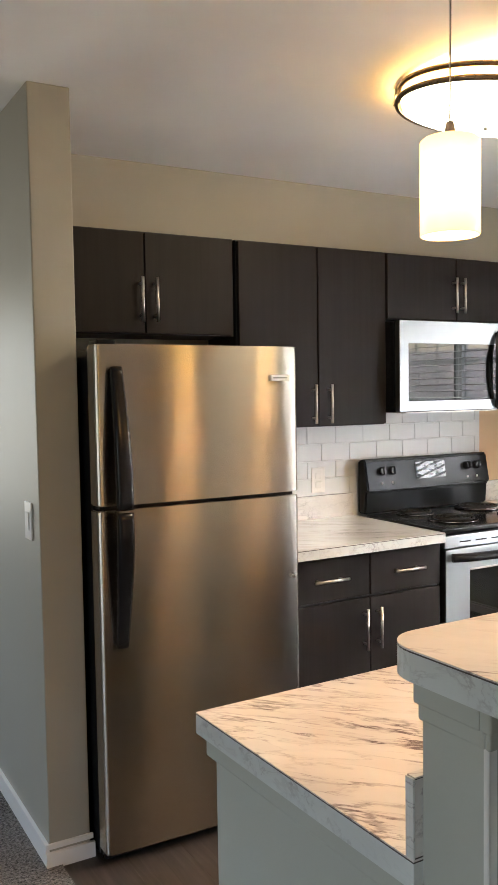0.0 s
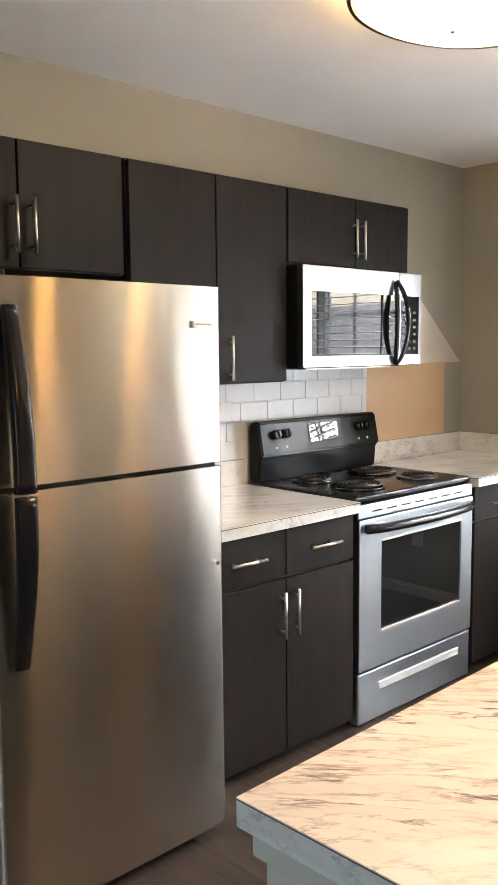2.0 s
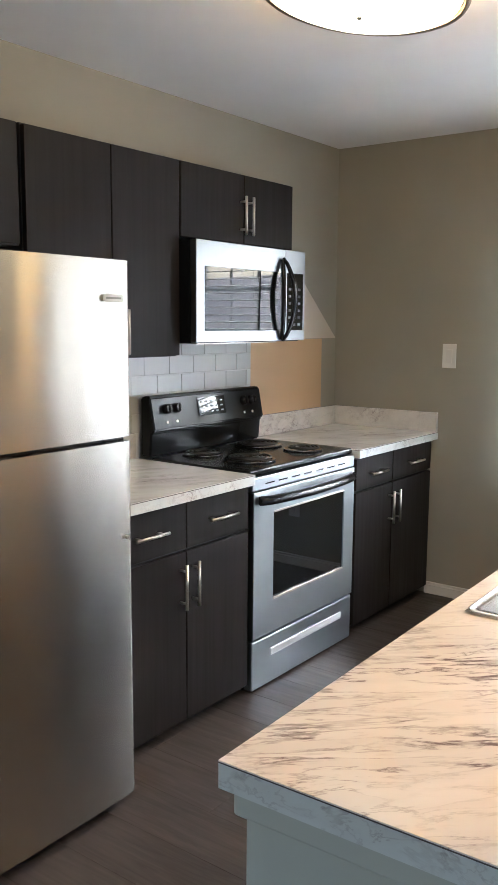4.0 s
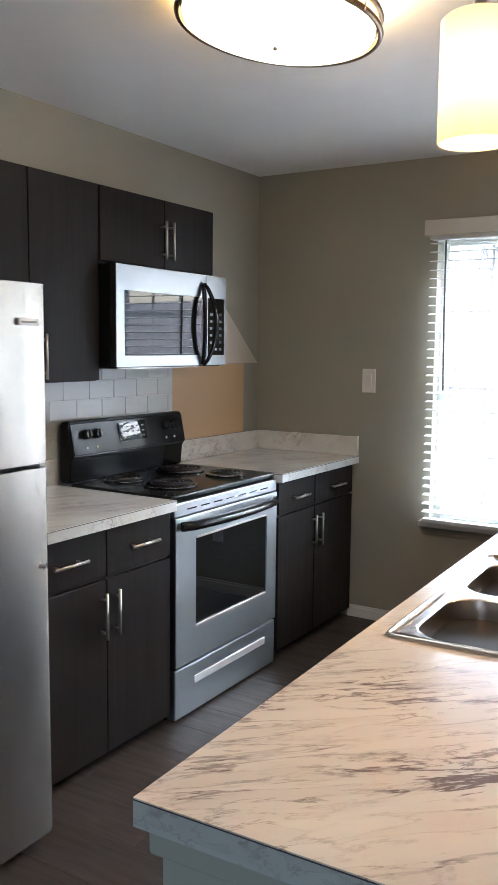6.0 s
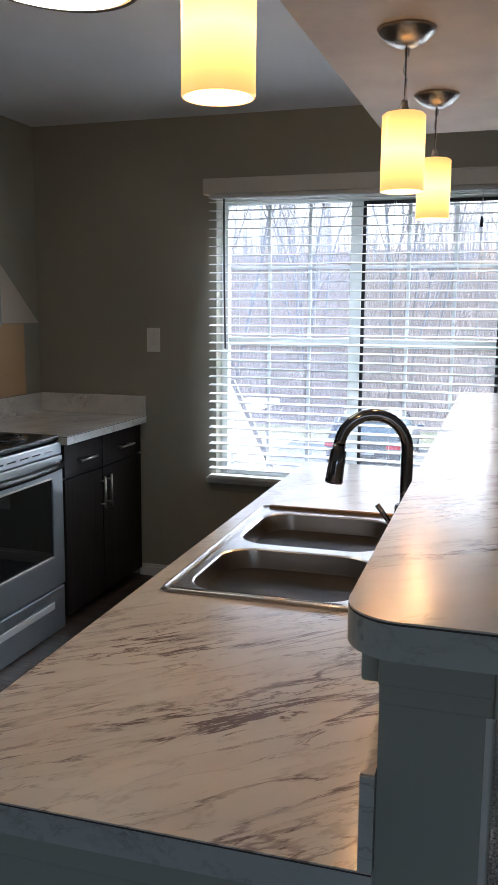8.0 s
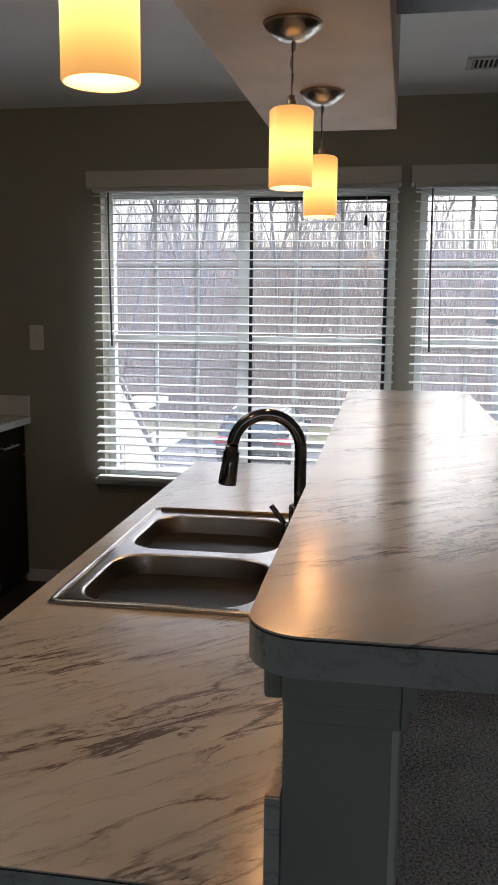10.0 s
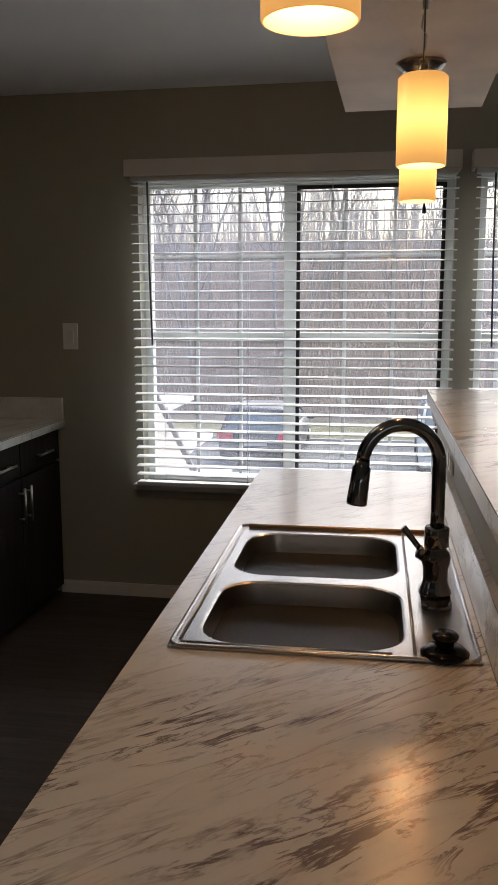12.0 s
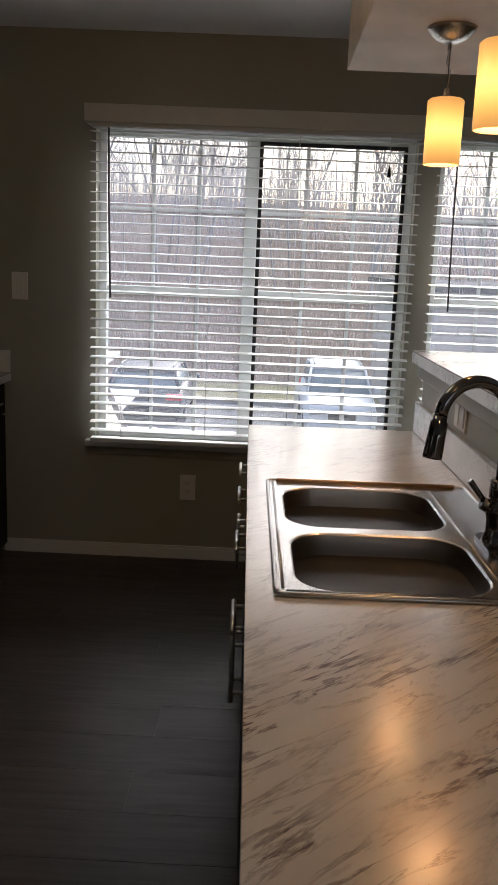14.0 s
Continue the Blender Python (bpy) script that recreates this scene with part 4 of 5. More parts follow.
    for px in (x0 + 0.05, x1 - 0.05):
        part("foot", lathe(px, yf + 0.10, [(0, FL - 0.004), (0.016, FL - 0.004), (0.016, FL + 0.012), (0.008, FL + 0.014), (0.008, 0.078), (0, 0.078)], 12), BLACKP, f)


fridge()


def burner(parent, x, y, r, z):
    b = part("burner", lathe(x, y, [(r * 1.13, z + 0.001), (r * 1.17, z + 0.005), (r * 1.12, z + 0.0075), (r * 1.02, z + 0.003), (r * 0.5, z - 0.006 + 0.007), (0, z + 0.001)], 40), CHROME, parent, "electric coil burner in a chrome drip pan")
    pts = []
    turns = 4 if r > 0.08 else 3
    n = turns * 26
    for k in range(n + 1):
        u = k / n
        a = 2 * math.pi * turns * u
        rr = 0.022 + (r - 0.024) * u
        pts.append((x + rr * math.cos(a), y + rr * math.sin(a), z + 0.013))
    part("coil", tube(pts, 0.0042, 6), COIL, b, "dark spiral heating coil")


def stove():
    x0, x1, yf = 2.852, 3.600, 3.45
    s = thing("stove", ((x0 + x1) / 2, 3.73, 0), "freestanding electric coil stove, black top and stainless steel door", "stove")
    part("side_panels", box(x0, yf + 0.045, 0.068, x1, WY - 0.03, 0.895), BLACKE, s, "black enamel sides")
    part("cooktop", box(x0 - 0.002, yf + 0.015, 0.8955, x1 + 0.002, WY - 0.09, 0.921, 0.008), BLACKE, s, "glossy black enamel cooktop")
    for bx, by, r in ((x0 + 0.20, yf + 0.17, 0.092), (x1 - 0.19, yf + 0.15, 0.073), (x0 + 0.19, yf + 0.40, 0.073), (x1 - 0.2, yf + 0.38, 0.092)):
        burner(s, bx, by, r, 0.9215)
    # front trim under the cooktop
    part("front_trim", box(x0 + 0.002, yf + 0.004, 0.842, x1 - 0.002, yf + 0.0445, 0.893, 0.004), STEEL2, s)
    bm = bmesh.new()
    for k in range(7):
        a = x0 + 0.08 + k * 0.088
        add_box(bm, a, yf + 0.0035, 0.862, a + 0.06, yf + 0.0045, 0.867)
    part("vent_slots", bm, BLACKP, s)
    # oven door with its window
    za, zb = 0.272, 0.838
    wx0, wx1, wz0, wz1 = 2.985, 3.512, 0.402, 0.752
    bm = ring_frame(x0 + 0.004, za, x1 - 0.004, zb, wx0, wz0, wx1, wz1, yf, yf + 0.044)
    d = part("oven_door", bm, STEEL2, s)
    part("oven_window", box(wx0 - 0.001, yf + 0.006, wz0 - 0.001, wx1 + 0.001, yf + 0.012, wz1 + 0.001), BLACKG, d, "dark glass oven window")
    for za2 in (wz0, wz1 - 0.007):
        part("window_trim", box(wx0 + 0.001, yf - 0.002, za2, wx1 - 0.001, yf + 0.0055, za2 + 0.007, 0.001), NICKEL, d)
    pts, rad = [], []
    for k in range(15):
        u = k / 14
        pts.append((x0 + 0.03 + (x1 - x0 - 0.06) * u, yf - 0.008 - 0.042 * math.sin(math.pi * u) ** 0.5, 0.806))
        rad.append(0.019)
    part("handle", tube(pts, rad, 14, 0.8), BLACKP, d, "wide curved black handle")
    # drawer
    dr = part("drawer", box(x0 + 0.004, yf + 0.004, 0.068, x1 - 0.004, yf + 0.044, 0.262, 0.005), STEEL2, s)
    part("drawer_lip", box(2.978, yf + 0.001, 0.178, 3.506, yf + 0.0038, 0.207), plain("slot_steel", (0.85, 0.86, 0.87), 0.35, 0.3), dr, "bright recessed pull")
    part("base", box(x0 + 0.02, yf + 0.06, FL - 0.005, x1 - 0.02, WY - 0.1, 0.068), BLACKP, s)
    # backguard, leaning back
    yb = WY - 0.03
    bm = bmesh.new()
    prof = [(yb, 0.921), (yb, 1.158), (yb - 0.035, 1.168), (yb - 0.052, 1.160), (yb - 0.078, 1.028), (yb - 0.06, 1.018), (yb - 0.052, 0.921)]
    left = [bm.verts.new((x0 + 0.002, a, b)) for a, b in prof]
    right = [bm.verts.new((x1 - 0.002, a, b)) for a, b in prof]
    m = len(prof)
    for k in range(m):
        bm.faces.new((left[k], left[(k + 1) % m], right[(k + 1) % m], right[k]))
    bm.faces.new(left)
    bm.faces.new(right[::-1])
    bmesh.ops.recalc_face_normals(bm, faces=bm.faces)
    bmesh.ops.bevel(bm, geom=list(bm.edges), offset=0.006, segments=2, affect='EDGES')
    g = part("backguard", bm, BLACKE, s, "glossy black control panel")

    def on_face(u, v, out):
        """u along x, v from 0 at the bottom of the face to 1 at its top."""
        a, b = Vector((0, yb - 0.078, 1.028)), Vector((0, yb - 0.052, 1.160))
        nrm = Vector((0, -0.132, 0.026)).normalized() * out
        p = a.lerp(b, v)
        return Vector((u, p.y + nrm.y, p.z + nrm.z))

    for kx in (x0 + 0.085, x0 + 0.145, x1 - 0.145, x1 - 0.085):
        a, b = on_face(kx, 0.62, 0.0), on_face(kx, 0.62, 0.024)
        k = part("knob", tube([a, a.lerp(b, 0.5), b], [0.021, 0.020, 0.016], 18), BLACKP, g, "round black control knob")
        part("pointer", tube([on_face(kx, 0.50, 0.026), on_face(kx, 0.76, 0.026)], 0.0035, 6), BLACKP, k)
        part("mark", tube([on_face(kx, 0.22, 0.0), on_face(kx, 0.22, 0.002)], 0.006, 10), PLATE, g)
    bm = bmesh.new()
    q = [on_face(x0 + 0.285, 0.28, 0.002), on_face(x0 + 0.465, 0.28, 0.002), on_face(x0 + 0.465, 0.86, 0.002), on_face(x0 + 0.285, 0.86, 0.002)]
    q2 = [on_face(x0 + 0.285, 0.28, 0.005), on_face(x0 + 0.465, 0.28, 0.005), on_face(x0 + 0.465, 0.86, 0.005), on_face(x0 + 0.285, 0.86, 0.005)]
    a = [bm.verts.new(p) for p in q]
    b = [bm.verts.new(p) for p in q2]
    bm.faces.new(b)
    for k in range(4):
        bm.faces.new((a[k], a[(k + 1) % 4], b[(k + 1) % 4], b[k]))
    bmesh.ops.recalc_face_normals(bm, faces=bm.faces)
    part("display", bm, BLACKG, g, "glossy clock panel")
    bm = bmesh.new()
    rng = random.Random(3)
    for i in range(5):
        for j in range(3):
            c = on_face(x0 + 0.305 + i * 0.034, 0.40 + j * 0.16, 0.0055)
            add_box(bm, c.x - 0.008, c.y - 0.0006, c.z - 0.003, c.x + 0.008, c.y + 0.0006, c.z + 0.003)
    part("buttons", bm, plain("button_grey", (0.25, 0.26, 0.27), 0.3), g)


stove()


def microwave():
    x0, x1, yf, z0, z1 = 2.855, 3.598, 3.725, 1.380, 1.768
    m = thing("microwave", ((x0 + x1) / 2, 3.88, z0), "over-the-range stainless steel microwave with a black arched handle", "microwave")
    part("case", box(x0 + 0.002, yf + 0.03, z0, x1 - 0.002, WY - 0.002, z1 - 0.001, 0.002), BLACKP, m, "black metal case")
    split = 3.445
    wx0, wx1, wz0, wz1 = 2.905, 3.42, 1.428, 1.672
    bm = ring_frame(x0, z0 + 0.004, split, z1, wx0, wz0, wx1, wz1, yf, yf + 0.0295)
    d = part("door", bm, STEEL2, m)
    part("door_window", box(wx0 - 0.001, yf + 0.002, wz0 - 0.001, wx1 + 0.001, yf + 0.01, wz1 + 0.001), BLACKG, d, "mirror-dark glass window")
    pts, rad = [], []
    for k in range(19):
        u = k / 18
        pts.append((3.419 + 0.020 * math.sin(math.pi * u), yf - 0.006 - 0.052 * math.sin(math.pi * u) ** 0.7, 1.385 + 0.345 * u))
        rad.append(0.007 + 0.007 * math.sin(math.pi * u))
    h = part("handle", strap(pts, rad, [0.007] * 19), BLACKP, d, "black arched handle")
    pts = [(3.413 - 0.020 * math.sin(math.pi * k / 14), yf - 0.006 - 0.024 * math.sin(math.pi * k / 14), 1.390 + 0.335 * k / 14) for k in range(15)]
    part("handle_bow", strap(pts, [0.008] * 15, [0.008] * 15), BLACKP, h)
    p = part("control_panel", box(split + 0.002, yf, z0 + 0.004, x1, yf + 0.0295, z1, 0.002), STEEL2, m)
    part("keypad", box(split + 0.012, yf - 0.001, wz0, x1 - 0.016, yf - 0.0002, wz1), BLACKG, p, "glossy black keypad")
    bm = bmesh.new()
    for i in range(3):
        for j in range(6):
            a, b = split + 0.024 + i * 0.036, wz0 + 0.02 + j * 0.03
            add_box(bm, a, yf - 0.0018, b, a + 0.02, yf - 0.0011, b + 0.011)
    part("keys", bm, plain("key_grey", (0.03, 0.03, 0.033), 0.3), p)
    part("grease_filter", box(x0 + 0.1, yf + 0.08, z0 - 0.006, x1 - 0.1, yf + 0.25, z0 - 0.0005), NICKEL, m)


microwave()


# ---- lamps ----
def pendant(x, y, top=SOFFIT, zb=1.704, r=0.0455, tall=0.158):
    zt = zb + tall
    p = thing("pendant_lamp", (x, y, zb), "amber opal glass cylinder pendant lamp, lit, hanging over the bar", "lamp", "pendant lamps over the bar")
    part("canopy", lathe(x, y, [(0, top - 0.036), (0.02, top - 0.035), (0.042, top - 0.024), (0.058, top - 0.008), (0.061, top - 0.0005), (0, top - 0.0005)], 36), NICKEL, p, "brushed nickel dome canopy")
    part("cord_grip", tube([(x + 0.012, y, top - 0.034), (x + 0.012, y, top - 0.052)], 0.005, 8), NICKEL, p)
    part("cable", tube([(x, y, top - 0.034), (x + 0.002, y, (top + zt) / 2), (x, y, zt + 0.02)], 0.0016, 6), WANDM, p)
    part("wire", tube([(x + 0.012, y, top - 0.05), (x + 0.009, y + 0.006, top - 0.08), (x - 0.004, y - 0.004, top - 0.1), (x, y, zt + 0.025)], 0.0012, 6), CORDM, p)
    part("socket_cap", tube([(x, y, zt + 0.026), (x, y, zt + 0.012), (x, y, zt - 0.002)], [0.006, 0.009, 0.012], 12), NICKEL, p)
    part("shade", lathe(x, y, [(0.012, zt), (r - 0.006, zt), (r, zt - 0.005), (r, zb + 0.002), (r - 0.001, zb), (r - 0.0035, zb), (r - 0.0035, zt - 0.008), (0.012, zt - 0.004)], 40), AMBER, p, "amber opal glass cylinder shade")
    part("bulb", lathe(x, y, [(0, zt - 0.125), (0.018, zt - 0.118), (0.028, zt - 0.095), (0.025, zt - 0.07), (0.012, zt - 0.04), (0.012, zt - 0.008)], 20), BULBIN, p, "glowing bulb")
    bulb("pendant_bulb", (x, y, zb + 0.019), 1.0, 0.018, (1.0, 0.53, 0.22))


pendant(1.508, 1.982, CZ, 1.722, 0.0475, 0.153)
pendant(2.30, 1.858)
pendant(2.865, 1.852)


def ceiling_lamp():
    x, y, r = LAMP
    c = thing("ceiling_lamp", (x, y, CZ), "round ceiling lamp hanging slightly crooked, opal bowl, bronze rings, lit", "lamp")
    part("bowl_side", lathe(x, y, [(r - 0.013, CZ - 0.02), (r - 0.013, CZ - 0.074)], 48), OPALSIDE, c, "warm glowing glass band between the rings")
    part("bowl", lathe(x, y, [(r - 0.013, CZ - 0.0745), (r * 0.93, CZ - 0.088), (r * 0.75, CZ - 0.105), (r * 0.5, CZ - 0.118), (r * 0.25, CZ - 0.125), (0, CZ - 0.127)], 48), OPAL, c, "glowing opal glass bowl")
    for z, k in ((CZ - 0.038, 0.0), (CZ - 0.076, 0.004)):
        bm = lathe(x, y, [(r - 0.010 + k, z - 0.007), (r + k, z - 0.009), (r + 0.004 + k, z), (r + k, z + 0.007), (r - 0.010 + k, z + 0.007), (r - 0.010 + k, z - 0.007)], 64)
        part("ring", bm, plain("bronze_ring", (0.20, 0.14, 0.09), 0.3, 1.0), c, "slim bronze ring")
    part("mount", lathe(x, y, [(r * 0.6, CZ - 0.02), (r * 0.6, CZ - 0.0005)], 32), TRIM, c)
    part("finial", lathe(x, y, [(0, CZ - 0.142), (0.007, CZ - 0.138), (0.006, CZ - 0.1275)], 12), NICKEL, c)
    for a in (20, 140, 260):
        ax, ay = x + (r + 0.006) * math.cos(radians(a)), y + (r + 0.006) * math.sin(radians(a))
        part("post", tube([(ax, ay, CZ - 0.084), (ax, ay, CZ - 0.03)], 0.003, 8), NICKEL, c)
    c.rotation_euler = Matrix.Rotation(radians(7), 3, Vector((0.755, 0.656, 0))).to_euler()


LAMP = (2.425, 2.79, 0.266)
ceiling_lamp()


# ---- switch and outlets ----
def plate_x(name, x, y, z, label, kind_, sign=-1):
    p = thing(name, (x, y, z - 0.06), label, kind_, "wall plates")
    part("plate", box(x - 0.006, y - 0.036, z - 0.06, x - 0.0005, y + 0.036, z + 0.06, 0.002), PLATE, p)
    return p


p = plate_x("light_switch", WX, 3.384, 1.301, "white rocker light switch on the window wall", "switch")
part("rocker", box(WX - 0.0095, 3.368, 1.268, WX - 0.0062, 3.400, 1.334, 0.001), TRIM, p)


def outlet_faces(p, x, y, z):
    for dz in (-0.02, 0.02):
        f = part("socket", box(x - 0.0085, y - 0.015, z + dz - 0.014, x - 0.0062, y + 0.015, z + dz + 0.014, 0.001), TRIM, p)
        bm = box(x - 0.0092, y - 0.007, z + dz - 0.003, x - 0.0086, y - 0.005, z + dz + 0.006)
        add_box(bm, x - 0.0092, y + 0.005, z + dz - 0.003, x - 0.0086, y + 0.007, z + dz + 0.006)
        part("slots", bm, SCREENF, f)


p = plate_x("power_outlet", WX, 2.612, 0.408, "white duplex outlet under the window", "outlet")
outlet_faces(p, WX, 2.612, 0.408)

# outlet on the knee wall and one on the tiles
p = thing("power_outlet", (2.60, 1.716, 1.02), "double outlet plate on the knee wall behind the faucet", "outlet", "wall plates")
PENINSULA.append(p)
part("plate", box(2.76, 1.7085, 1.030, 2.88, 1.7145, 1.106, 0.002), PLATE, p)
for xx in (2.792, 2.848):
    part("socket", box(xx - 0.017, 1.7145, 1.040, xx + 0.017, 1.717, 1.096, 0.001), TRIM, p)

p = thing("power_outlet", (2.65, WY - 0.011, 1.027), "white duplex outlet plate on the tiles beside the stove", "outlet", "wall plates")
part("plate", box(2.616, WY - 0.0128, 1.027, 2.686, WY - 0.0088, 1.139, 0.0015), PLATE, p)
for zz in (1.063, 1.103):
    part("socket", box(2.636, WY - 0.0148, zz - 0.014, 2.666, WY - 0.0129, zz + 0.014, 0.001), TRIM, p)

# tan rectangle and paler triangle laid on the wall beside the stove
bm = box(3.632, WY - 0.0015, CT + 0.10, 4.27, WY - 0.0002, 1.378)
setting("trim", bm, TAN, "tan rectangle on the wall beside the stove")
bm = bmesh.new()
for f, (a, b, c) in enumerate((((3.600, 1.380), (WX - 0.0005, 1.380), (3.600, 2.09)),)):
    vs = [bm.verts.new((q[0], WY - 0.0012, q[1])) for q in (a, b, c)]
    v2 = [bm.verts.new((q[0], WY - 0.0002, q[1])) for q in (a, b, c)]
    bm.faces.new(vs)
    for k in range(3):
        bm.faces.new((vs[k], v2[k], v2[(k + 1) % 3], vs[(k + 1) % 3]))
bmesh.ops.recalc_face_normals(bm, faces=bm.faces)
setting("trim", bm, PATCH, "paler triangle on the wall beside the microwave")

# air vent in the ceiling of the dining side
v = thing("ceiling_vent", (3.94, 1.28, CZ - 0.008), "white ceiling air vent with dark slots between its louvres", "vent")
part("backing", box(3.88, 1.13, CZ - 0.003, 4.00, 1.40, CZ - 0.0005), SCREENF, v, "dark duct behind the louvres")
bm = box(3.86, 1.11, CZ - 0.008, 3.88, 1.42, CZ - 0.0005, 0.002)
add_box(bm, 4.00, 1.11, CZ - 0.008, 4.02, 1.42, CZ - 0.0005, 0.002)
add_box(bm, 3.88, 1.11, CZ - 0.008, 4.00, 1.13, CZ - 0.0005, 0.002)
add_box(bm, 3.88, 1.40, CZ - 0.008, 4.00, 1.42, CZ - 0.0005, 0.002)
part("frame", bm, TRIM, v)
for k in range(15):
    a = 1.139 + k * 0.018
    part("louvre", box(3.88, a, CZ - 0.007, 4.00, a + 0.006, CZ - 0.0035), TRIM, v)


def ceiling_fan(x, y, z):
    f = thing("ceiling_fan", (x, y, z), "dark brown five-blade ceiling fan over the dining side, at rest", "fan")
    part("canopy", lathe(x, y, [(0, CZ - 0.0005), (0.065, CZ - 0.0005), (0.06, CZ - 0.02), (0.03, CZ - 0.045), (0, CZ - 0.045)], 28), NICKEL, f)
    part("rod", tube([(x, y, CZ - 0.04), (x, y, z + 0.04)], 0.011, 12), NICKEL, f)
    part("motor", lathe(x, y, [(0, z + 0.045), (0.06, z + 0.045), (0.085, z + 0.02), (0.085, z - 0.03), (0.055, z - 0.055), (0, z - 0.055)], 32), NICKEL, f, "brushed nickel motor housing")
    for k in range(5):
        turn = Matrix.Translation((x, y, 0)) @ Matrix.Rotation(radians(90 + 72 * k), 4, 'Z') @ Matrix.Translation((-x, -y, 0))
        bm = slab(rounded(x + 0.16, y - 0.058, x + 0.60, y + 0.062, (0.02, 0.045, 0.045, 0.02), 4), z - 0.004, z + 0.003, 0.001)
        bm.transform(turn)
        blade = part("blade", bm, CABIN, f, "dark brown wooden blade")
        bm = box(x + 0.07, y - 0.016, z + 0.0035, x + 0.22, y + 0.016, z + 0.008, 0.002)
        bm.transform(turn)
        part("bracket", bm, NICKEL, blade)


ceiling_fan(2.72, 1.10, 2.19)

# hall switch
p = thing("light_switch", (1.2245, 3.50, 1.04), "white switch plate on the hall side of the end wall", "switch", "wall plates")
part("plate", box(1.2185, 3.465, 1.04, 1.2245, 3.535, 1.155, 0.002), PLATE, p)
part("rocker", box(1.2155, 3.484, 1.07, 1.2183, 3.516, 1.125, 0.001), TRIM, p)


# ---- outdoors ----
GROUND = -2.70
CAR_WHITE = plain("car_white", (0.80, 0.80, 0.79), 0.45)
CAR_GREY = plain("car_grey", (0.10, 0.105, 0.115), 0.35, 0.2)
CAR_GLASS = plain("car_glass", (0.26, 0.32, 0.33), 0.2)
TYRE = plain("tyre_rubber", (0.02, 0.02, 0.02), 0.8)
RED_LAMP = plain("red_lamp", (0.85, 0.03, 0.06), 0.3)
CLEAR_LAMP = plain("clear_lamp", (0.6, 0.6, 0.58), 0.15)
ALLOY = plain("alloy", (0.5, 0.5, 0.5), 0.3, 0.8)


def textured(name, scale, stops, rough=0.9, relief=0.3, stretch=(1, 1, 1)):
    m, ns, ls, b = shader(name, stops[0][1], rough, 0, 0.2)
    n = noise_tex(ns, ls, coords(ns, ls, stretch), scale, 8, 0.7)
    ls.new(ramp(ns, ls, n, stops), b.inputs["Base Color"])
    bump(ns, ls, b, n, relief, 0.05)
    return m


GRASS = textured("winter_grass", 1.4, [(0.3, (0.15, 0.14, 0.06)), (0.5, (0.25, 0.23, 0.12)), (0.7, (0.34, 0.30, 0.18))])
ASPHALT = textured("worn_asphalt", 3.0, [(0.3, (0.16, 0.16, 0.16)), (0.7, (0.24, 0.24, 0.235))])
LITTER = textured("leaf_litter", 0.9, [(0.3, (0.26, 0.195, 0.155)), (0.5, (0.32, 0.25, 0.205)), (0.7, (0.38, 0.31, 0.26))])
BARK = textured("grey_bark", 3.0, [(0.3, (0.36, 0.335, 0.32)), (0.7, (0.46, 0.43, 0.42))], 0.9, 0.5, (1, 1, 0.2))
TWIG = textured("brown_brush", 1.2, [(0.3, (0.35, 0.275, 0.215)), (0.5, (0.42, 0.335, 0.265)), (0.7, (0.49, 0.40, 0.325))])
SIDING = textured("pale_siding", 0.6, [(0.3, (0.55, 0.50, 0.45)), (0.7, (0.63, 0.58, 0.53))], 0.7, 0.05)
ROOFING = textured("roof_shingle", 4.0, [(0.3, (0.05, 0.05, 0.05)), (0.7, (0.11, 0.105, 0.10))])


def hill_z(x, y):
    u = max(0.0, x - 30.0)
    return GROUND + 0.16 * u + 0.25 * math.sin(y * 0.13) * min(1, u / 8) + (0.010 * max(0, u - 12) ** 1.5)


def terrain():
    bm = bmesh.new()
    xs = [4.7, 12, 20, 27, 30, 33, 37, 42, 48, 55, 64, 75, 90, 120, 200, 500, 900]
    ys = [-500, -200, -90, -60, -45, -32, -24, -16, -10, -5, 0, 5, 10, 16, 24, 32, 45, 60, 90, 200, 500]
    grid = [[bm.verts.new((x, y, GROUND if x <= 30 else min(hill_z(min(x, 75), y), 12))) for y in ys] for x in xs]
    for a, b in zip(grid, grid[1:]):
        for k in range(len(ys) - 1):
            bm.faces.new((a[k], b[k], b[k + 1], a[k + 1]))
    bmesh.ops.recalc_face_normals(bm, faces=bm.faces)
    setting("ground", bm, LITTER, "wooded slope covered with brown leaf litter")
    setting("ground", box(4.72, -70, GROUND - 0.05, 29.8, 70, GROUND + 0.03), GRASS, "dull yellow-green winter lawn")
    setting("road", box(9.0, -60, GROUND - 0.04, 25.2, 60, GROUND + 0.06), ASPHALT, "pale worn asphalt car park")
    setting("road", box(25.2, -60, GROUND - 0.04, 25.36, 60, GROUND + 0.16), plain("kerb_concrete", (0.45, 0.44, 0.42), 0.8), "concrete kerb")


terrain()


